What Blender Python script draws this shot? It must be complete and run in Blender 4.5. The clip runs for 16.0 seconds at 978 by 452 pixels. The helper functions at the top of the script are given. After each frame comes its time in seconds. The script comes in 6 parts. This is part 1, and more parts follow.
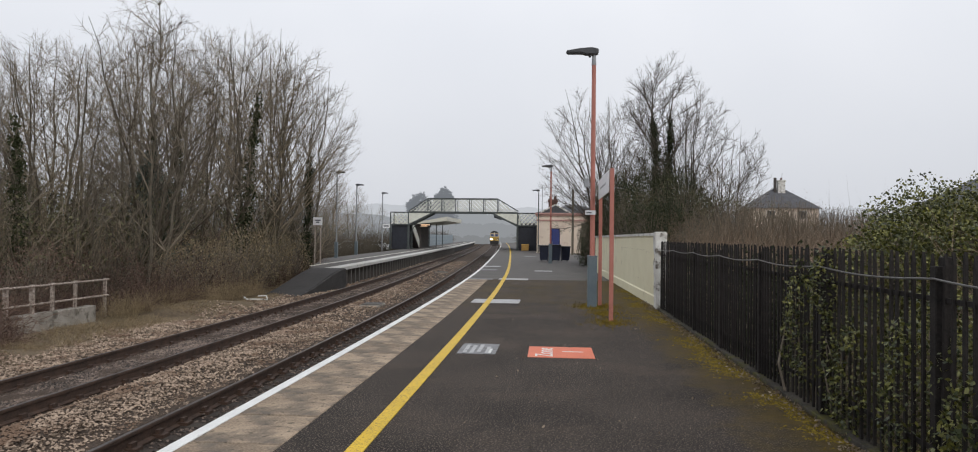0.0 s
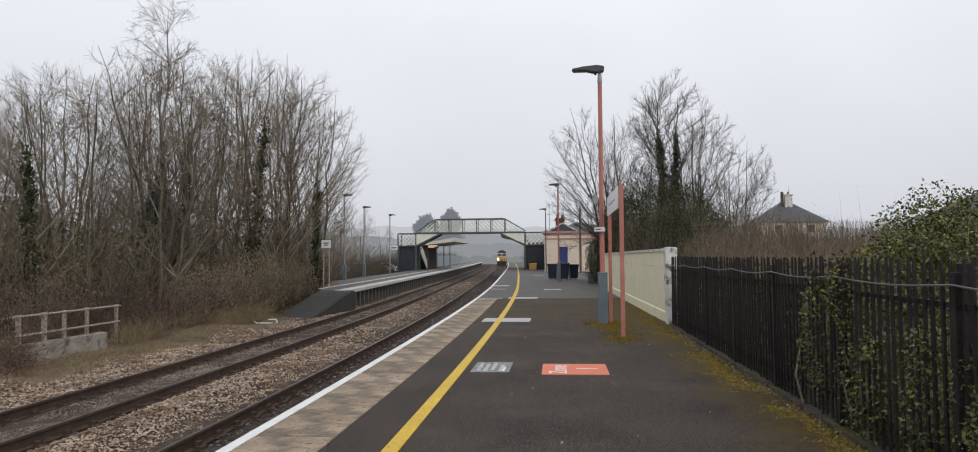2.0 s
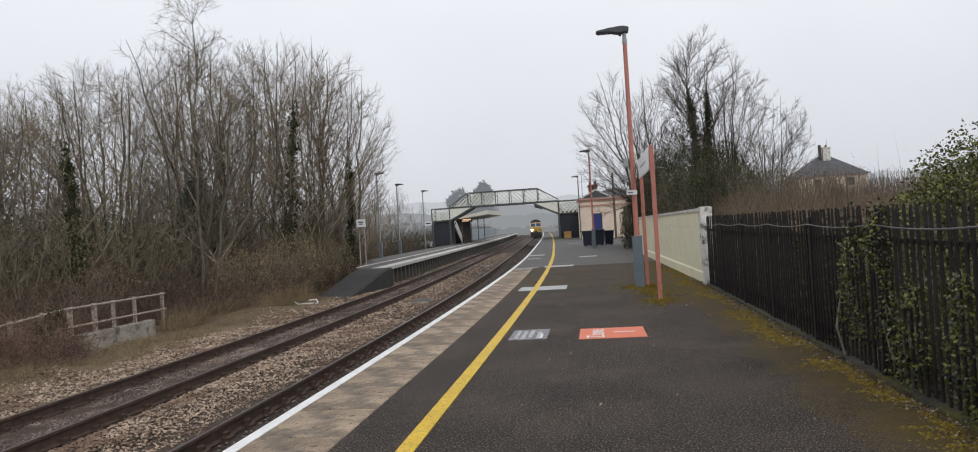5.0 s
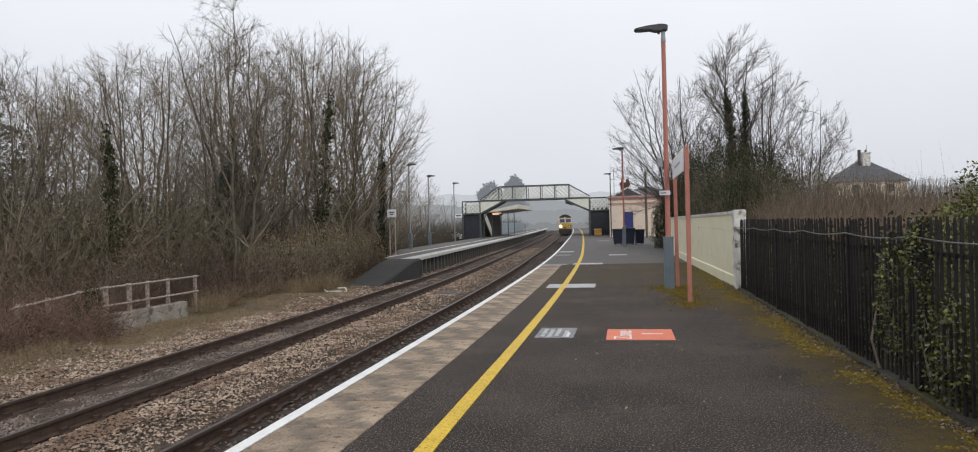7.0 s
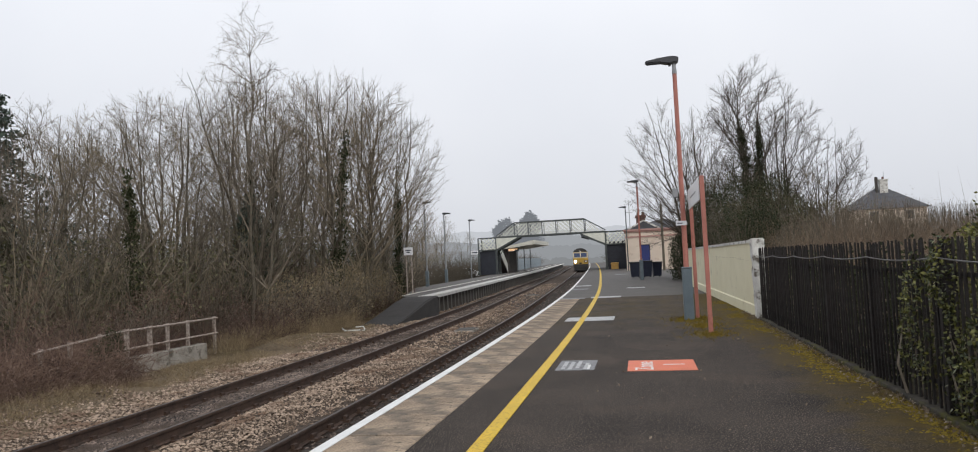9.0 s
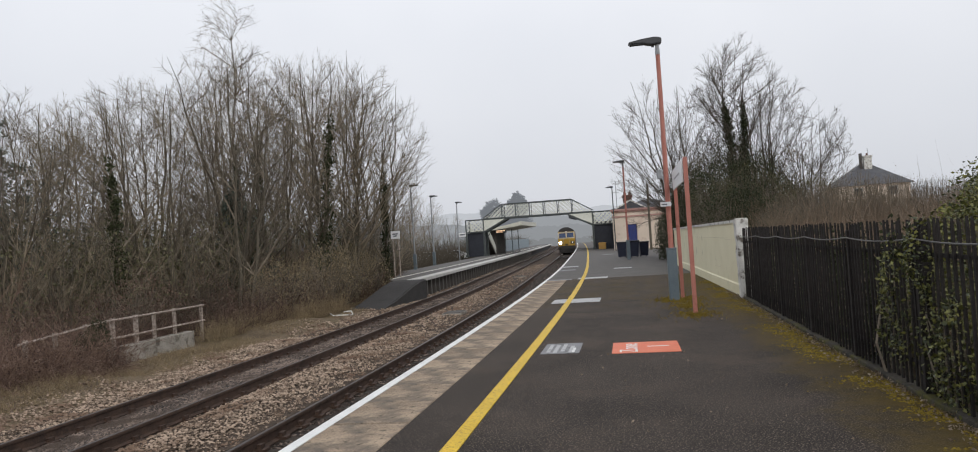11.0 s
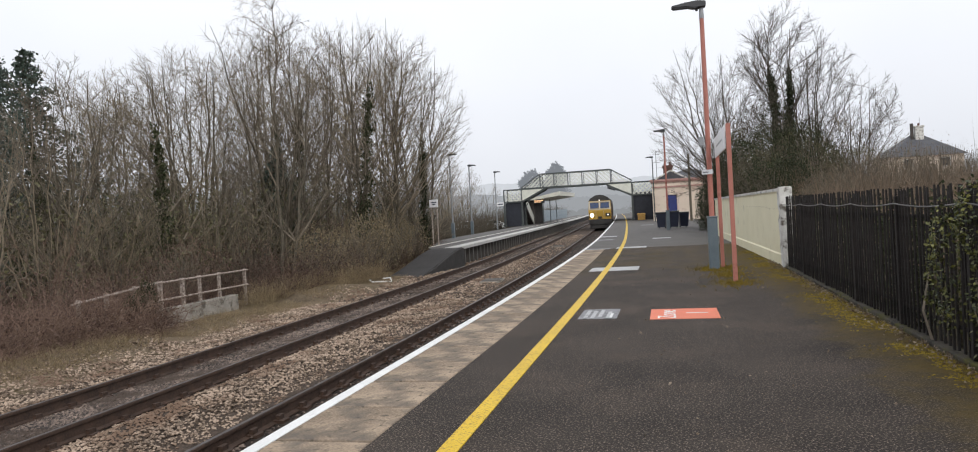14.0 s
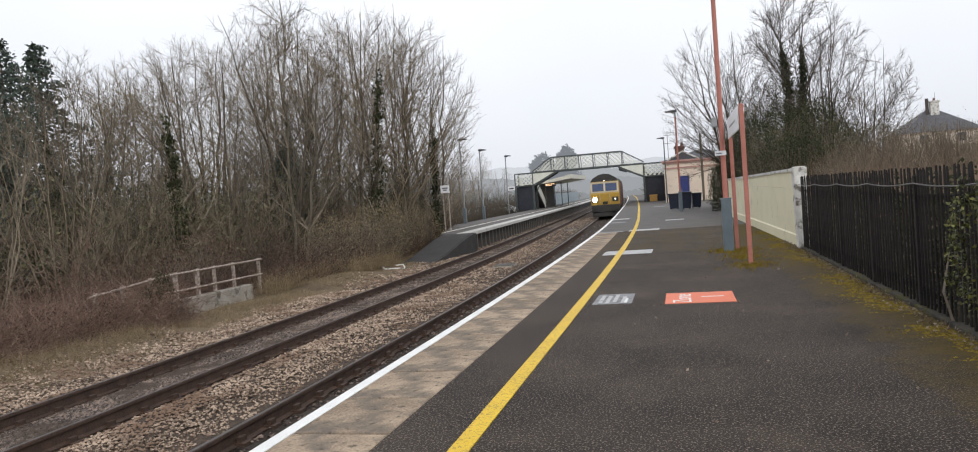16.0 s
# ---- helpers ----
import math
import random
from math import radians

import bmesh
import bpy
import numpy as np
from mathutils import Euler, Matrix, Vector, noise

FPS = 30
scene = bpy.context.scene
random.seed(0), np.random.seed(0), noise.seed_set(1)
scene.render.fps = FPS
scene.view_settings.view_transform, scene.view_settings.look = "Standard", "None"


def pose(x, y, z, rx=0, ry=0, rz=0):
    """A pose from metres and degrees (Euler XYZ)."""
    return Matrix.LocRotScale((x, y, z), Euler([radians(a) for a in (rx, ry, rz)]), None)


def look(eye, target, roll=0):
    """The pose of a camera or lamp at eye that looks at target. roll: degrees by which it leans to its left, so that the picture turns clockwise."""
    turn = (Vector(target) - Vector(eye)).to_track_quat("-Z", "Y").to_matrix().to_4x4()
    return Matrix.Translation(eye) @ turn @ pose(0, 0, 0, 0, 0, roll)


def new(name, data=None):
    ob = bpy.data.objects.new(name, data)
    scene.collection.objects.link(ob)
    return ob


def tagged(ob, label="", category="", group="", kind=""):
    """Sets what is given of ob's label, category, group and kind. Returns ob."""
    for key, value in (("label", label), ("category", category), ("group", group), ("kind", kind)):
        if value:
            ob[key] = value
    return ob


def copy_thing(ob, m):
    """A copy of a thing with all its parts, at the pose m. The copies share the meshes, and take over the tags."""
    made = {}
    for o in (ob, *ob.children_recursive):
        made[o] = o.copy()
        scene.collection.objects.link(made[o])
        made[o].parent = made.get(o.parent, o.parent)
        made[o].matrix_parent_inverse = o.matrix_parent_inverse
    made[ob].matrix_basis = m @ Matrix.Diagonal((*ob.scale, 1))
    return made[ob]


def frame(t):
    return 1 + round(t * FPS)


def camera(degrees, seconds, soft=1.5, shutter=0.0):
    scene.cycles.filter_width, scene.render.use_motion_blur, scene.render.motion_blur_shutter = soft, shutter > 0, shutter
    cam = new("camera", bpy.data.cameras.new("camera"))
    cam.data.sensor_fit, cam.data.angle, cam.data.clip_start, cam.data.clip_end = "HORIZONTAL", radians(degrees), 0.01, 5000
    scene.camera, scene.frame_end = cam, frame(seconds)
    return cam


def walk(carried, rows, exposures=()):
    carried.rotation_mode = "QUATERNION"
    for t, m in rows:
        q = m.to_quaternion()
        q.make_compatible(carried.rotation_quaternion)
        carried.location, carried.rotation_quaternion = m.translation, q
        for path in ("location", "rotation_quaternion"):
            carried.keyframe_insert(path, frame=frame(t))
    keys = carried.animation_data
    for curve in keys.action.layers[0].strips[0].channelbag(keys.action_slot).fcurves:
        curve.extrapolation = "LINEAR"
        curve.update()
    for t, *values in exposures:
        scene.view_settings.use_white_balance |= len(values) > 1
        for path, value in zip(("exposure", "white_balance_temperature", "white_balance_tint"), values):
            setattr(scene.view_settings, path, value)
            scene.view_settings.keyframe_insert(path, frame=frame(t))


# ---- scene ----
# ---- the camera: held by hand on the platform, turning slowly to the left ----
cam = camera(67.0, 16.0, soft=1.05)
# seconds, place in metres, then yaw to the left, pitch up and lean to the left in degrees
PATH = [
    (0.0, 0.016, 0.017, 1.664, 4.79, 0.79, 0.64),
    (0.5, -0.014, -0.009, 1.607, 3.79, 1.09, 0.67),
    (1.0, -0.029, -0.029, 1.603, 3.84, 1.63, 0.70),
    (1.5, -0.048, -0.029, 1.624, 4.98, 2.72, -0.41),
    (2.0, -0.045, -0.009, 1.631, 5.31, 2.35, -0.48),
    (2.5, -0.032, -0.031, 1.613, 5.07, 3.53, 0.32),
    (3.0, -0.030, -0.050, 1.593, 5.23, 2.11, -1.73),
    (3.5, -0.029, -0.063, 1.609, 3.74, 1.94, -2.73),
    (4.0, -0.018, -0.018, 1.618, 4.11, 2.96, -0.98),
    (4.2, 0.006, 0.001, 1.614, 5.74, 0.99, -2.09),
    (6.3, -0.017, -0.021, 1.572, 9.95, -0.01, -2.78),
    (6.5, -0.003, 0.046, 1.590, 10.15, 0.04, -1.24),
    (7.0, -0.011, 0.025, 1.625, 10.34, -0.13, -1.50),
    (7.5, 0.002, 0.021, 1.568, 10.00, -0.00, -0.76),
    (8.0, 0.011, 0.057, 1.593, 11.46, 1.55, -1.67),
    (8.5, 0.000, 0.013, 1.588, 11.51, 3.75, -2.12),
    (8.7, -0.026, 0.001, 1.575, 11.46, 2.85, -2.88),
    (10.8, -0.011, -0.043, 1.619, 11.24, 2.50, -1.79),
    (11.0, 0.038, -0.007, 1.629, 10.60, 1.27, -3.71),
    (11.5, 0.035, 0.014, 1.579, 11.77, 2.30, -2.03),
    (12.0, 0.025, 0.010, 1.576, 11.18, -1.27, -1.99),
    (12.5, 0.018, 0.000, 1.532, 13.31, -0.92, -2.64),
    (13.0, 0.052, 0.044, 1.581, 11.49, -2.85, -3.65),
    (13.5, 0.029, -0.002, 1.499, 12.42, -2.08, -1.79),
    (14.0, 0.029, -0.018, 1.547, 13.67, -0.84, -3.26),
    (14.5, 0.043, 0.046, 1.554, 13.58, -1.04, -2.68),
    (15.0, 0.005, 0.019, 1.580, 14.02, -1.53, -2.95),
    (15.5, 0.002, 0.000, 1.541, 14.91, -1.66, -2.84),
    (16.0, 0.006, 0.023, 1.588, 14.65, -2.01, -4.34),
]


def held(x, y, z, yaw, pitch, roll):
    return pose(x, y, z, 90 + pitch, 0, yaw) @ pose(0, 0, 0, 0, 0, roll)


walk(cam, [(t, held(*row)) for t, *row in PATH], [(0.0, -0.09), (4.0, -0.08), (7.5, 0.01), (11.2, -0.10), (12.6, 0.10), (13.4, 0.27), (14.4, 0.15), (15.2, 0.16), (16.0, 0.22)])

# ---- world and light: a bright, even overcast sky ----
world = bpy.data.worlds.new("overcast_sky")
scene.world = world
world.use_nodes = True
wn, wl = world.node_tree.nodes, world.node_tree.links
background = wn["Background"]
sky = wn.new("ShaderNodeTexSky")
sky.sky_type, sky.sun_disc = "NISHITA", False
sky.sun_elevation, sky.sun_rotation, sky.dust_density = radians(38), radians(150), 4.0
tone = wn.new("ShaderNodeHueSaturation")
tone.inputs["Saturation"].default_value = 0.25
tone.inputs["Value"].default_value = 0.10
wl.new(sky.outputs["Color"], tone.inputs["Color"])
coords = wn.new("ShaderNodeTexCoord")
cloud = wn.new("ShaderNodeTexNoise")
cloud.inputs["Scale"].default_value, cloud.inputs["Detail"].default_value = 1.6, 5
wl.new(coords.outputs["Generated"], cloud.inputs["Vector"])
veil = wn.new("ShaderNodeValToRGB")
veil.color_ramp.elements[0].position, veil.color_ramp.elements[1].position = 0.3, 0.75
veil.color_ramp.elements[0].color, veil.color_ramp.elements[1].color = (0.83, 0.865, 0.94, 1), (0.985, 1.005, 1.06, 1)
wl.new(cloud.outputs["Fac"], veil.inputs["Fac"])
cover = wn.new("ShaderNodeMixRGB")
cover.inputs["Fac"].default_value = 0.93
wl.new(tone.outputs["Color"], cover.inputs["Color1"])
wl.new(veil.outputs["Color"], cover.inputs["Color2"])
height = wn.new("ShaderNodeSeparateXYZ")
wl.new(coords.outputs["Generated"], height.inputs[0])
rise = wn.new("ShaderNodeMapRange")
rise.inputs["From Min"].default_value, rise.inputs["From Max"].default_value = 0.0, 0.45
rise.inputs["To Min"].default_value, rise.inputs["To Max"].default_value = 0.80, 1.12
wl.new(height.outputs["Z"], rise.inputs["Value"])
wl.new(rise.outputs["Result"], background.inputs["Strength"])
wl.new(cover.outputs["Color"], background.inputs["Color"])

sun = new("sun", bpy.data.lights.new("sun", "SUN"))
sun.data.energy, sun.data.angle, sun.data.color = 0.75, radians(25), (1.0, 0.95, 0.87)
sun.matrix_world = look((20, -40, 40), (0, 0, 0))


# ---- materials ----
def material(name, low, high, rough=0.8, scale=6.0, fine=60.0, bump=0.3, depth=0.01, metal=0.0, random=0.0, spot=None, spot_at=0.62, spot_scale=1.5, fleck=None, fleck_at=0.62, fleck_scale=120.0, fleck_soft=0.03):
    """Two colours mixed by coarse and fine noise, an optional third one in patches, and relief."""
    m = bpy.data.materials.new(name)
    m.use_nodes = True
    n, l = m.node_tree.nodes, m.node_tree.links
    p = n["Principled BSDF"]
    p.inputs["Roughness"].default_value, p.inputs["Metallic"].default_value = rough, metal
    if rough > 0.8:
        p.inputs["Specular IOR Level"].default_value = 0.25
    c = n.new("ShaderNodeTexCoord")
    big, small = n.new("ShaderNodeTexNoise"), n.new("ShaderNodeTexNoise")
    for node, s in ((big, scale), (small, fine)):
        node.inputs["Scale"].default_value, node.inputs["Detail"].default_value = s, 4
        l.new(c.outputs["Object"], node.inputs["Vector"])
    add = n.new("ShaderNodeMath")
    add.operation = "ADD"
    l.new(big.outputs["Fac"], add.inputs[0]), l.new(small.outputs["Fac"], add.inputs[1])
    total = add.outputs[0]
    if random:
        info, wide, geo = n.new("ShaderNodeObjectInfo"), n.new("ShaderNodeMath"), n.new("ShaderNodeNewGeometry")
        both = n.new("ShaderNodeMath")
        both.operation = "ADD"
        l.new(info.outputs["Random"], both.inputs[0]), l.new(geo.outputs["Random Per Island"], both.inputs[1])
        wide.operation = "MULTIPLY_ADD"
        l.new(both.outputs[0], wide.inputs[0])
        wide.inputs[1].default_value = random
        l.new(total, wide.inputs[2])
        shift = n.new("ShaderNodeMath")
        shift.operation = "SUBTRACT"
        l.new(wide.outputs[0], shift.inputs[0])
        shift.inputs[1].default_value = random
        total = shift.outputs[0]
    ramp = n.new("ShaderNodeMapRange")
    ramp.inputs["From Min"].default_value, ramp.inputs["From Max"].default_value = 0.7, 1.3
    l.new(total, ramp.inputs["Value"])
    mix = n.new("ShaderNodeMixRGB")
    mix.inputs["Color1"].default_value, mix.inputs["Color2"].default_value = (*low, 1), (*high, 1)
    l.new(ramp.outputs["Result"], mix.inputs["Fac"])
    out = mix.outputs["Color"]
    if spot:
        patch, edge, over = n.new("ShaderNodeTexNoise"), n.new("ShaderNodeMapRange"), n.new("ShaderNodeMixRGB")
        patch.inputs["Scale"].default_value, patch.inputs["Detail"].default_value, patch.inputs["Roughness"].default_value = spot_scale, 7, 0.65
        l.new(c.outputs["Object"], patch.inputs["Vector"])
        edge.inputs["From Min"].default_value, edge.inputs["From Max"].default_value = spot_at - 0.06, spot_at + 0.06
        l.new(patch.outputs["Fac"], edge.inputs["Value"])
        l.new(edge.outputs["Result"], over.inputs["Fac"])
        l.new(out, over.inputs["Color1"])
        over.inputs["Color2"].default_value = (*spot, 1)
        out = over.outputs["Color"]
    if fleck:
        grain, edge2, over2 = n.new("ShaderNodeTexNoise"), n.new("ShaderNodeMapRange"), n.new("ShaderNodeMixRGB")
        grain.inputs["Scale"].default_value, grain.inputs["Detail"].default_value = fleck_scale, 2
        l.new(c.outputs["Object"], grain.inputs["Vector"])
        edge2.inputs["From Min"].default_value, edge2.inputs["From Max"].default_value = fleck_at - fleck_soft, fleck_at + fleck_soft
        l.new(grain.outputs["Fac"], edge2.inputs["Value"]), l.new(edge2.outputs["Result"], over2.inputs["Fac"])
        l.new(out, over2.inputs["Color1"])
        over2.inputs["Color2"].default_value = (*fleck, 1)
        out = over2.outputs["Color"]
    l.new(out, p.inputs["Base Color"])
    if bump:
        b = n.new("ShaderNodeBump")
        b.inputs["Strength"].default_value, b.inputs["Distance"].default_value = bump, depth
        l.new(small.outputs["Fac"], b.inputs["Height"])
        l.new(b.outputs["Normal"], p.inputs["Normal"])
    return m


def glow(name, colour, strength):
    m = bpy.data.materials.new(name)
    m.use_nodes = True
    p = m.node_tree.nodes["Principled BSDF"]
    p.inputs["Base Color"].default_value = (0.8, 0.8, 0.8, 1)
    p.inputs["Emission Color"].default_value, p.inputs["Emission Strength"].default_value = (*colour, 1), strength
    return m


def mossy_asphalt():
    """Worn asphalt; moss has spread over it from the fence line."""
    m = material("platform_asphalt", (0.009, 0.0072, 0.0058), (0.050, 0.0395, 0.0315), 0.9, 0.8, 80, 0.6, 0.012, spot=(0.05, 0.038, 0.029), spot_at=0.57, spot_scale=0.6, fleck=(0.21, 0.167, 0.134), fleck_at=0.61, fleck_scale=64, fleck_soft=0.06)
    n, l = m.node_tree.nodes, m.node_tree.links
    p = n["Principled BSDF"]
    before = p.inputs["Base Color"].links[0].from_socket
    c = [x for x in n if x.type == "TEX_COORD"][0]
    split = n.new("ShaderNodeSeparateXYZ")
    l.new(c.outputs["Object"], split.inputs[0])
    reach = n.new("ShaderNodeMapRange")
    reach.inputs["From Min"].default_value, reach.inputs["From Max"].default_value = 1.2, 2.5
    reach.inputs["To Min"].default_value, reach.inputs["To Max"].default_value = -0.32, 0.27
    l.new(split.outputs["X"], reach.inputs["Value"])
    growth = n.new("ShaderNodeTexNoise")
    growth.inputs["Scale"].default_value, growth.inputs["Detail"].default_value, growth.inputs["Roughness"].default_value = 1.3, 9, 0.7
    l.new(c.outputs["Object"], growth.inputs["Vector"])
    total = n.new("ShaderNodeMath")
    total.operation = "ADD"
    l.new(growth.outputs["Fac"], total.inputs[0]), l.new(reach.outputs["Result"], total.inputs[1])
    along = n.new("ShaderNodeMapRange")
    along.inputs["From Min"].default_value, along.inputs["From Max"].default_value = 13.0, 19.5
    along.inputs["To Min"].default_value, along.inputs["To Max"].default_value = 0.0, 0.24
    l.new(split.outputs["Y"], along.inputs["Value"])
    spread = n.new("ShaderNodeMath")
    spread.operation = "ADD"
    l.new(total.outputs[0], spread.inputs[0]), l.new(along.outputs["Result"], spread.inputs[1])
    edge = n.new("ShaderNodeMapRange")
    edge.inputs["From Min"].default_value, edge.inputs["From Max"].default_value = 0.34, 0.70
    edge.inputs["To Max"].default_value = 0.9
    l.new(spread.outputs[0], edge.inputs["Value"])
    hue, speck = n.new("ShaderNodeMixRGB"), n.new("ShaderNodeTexNoise")
    speck.inputs["Scale"].default_value, speck.inputs["Detail"].default_value = 9, 8
    l.new(c.outputs["Object"], speck.inputs["Vector"])
    hue.inputs["Color1"].default_value, hue.inputs["Color2"].default_value = (0.028, 0.0195, 0.010, 1), (0.15, 0.102, 0.017, 1)
    l.new(speck.outputs["Fac"], hue.inputs["Fac"])
    over = n.new("ShaderNodeMixRGB")
    l.new(edge.outputs["Result"], over.inputs["Fac"])
    l.new(before, over.inputs["Color1"]), l.new(hue.outputs["Color"], over.inputs["Color2"])
    l.new(over.outputs["Color"], p.inputs["Base Color"])
    return m


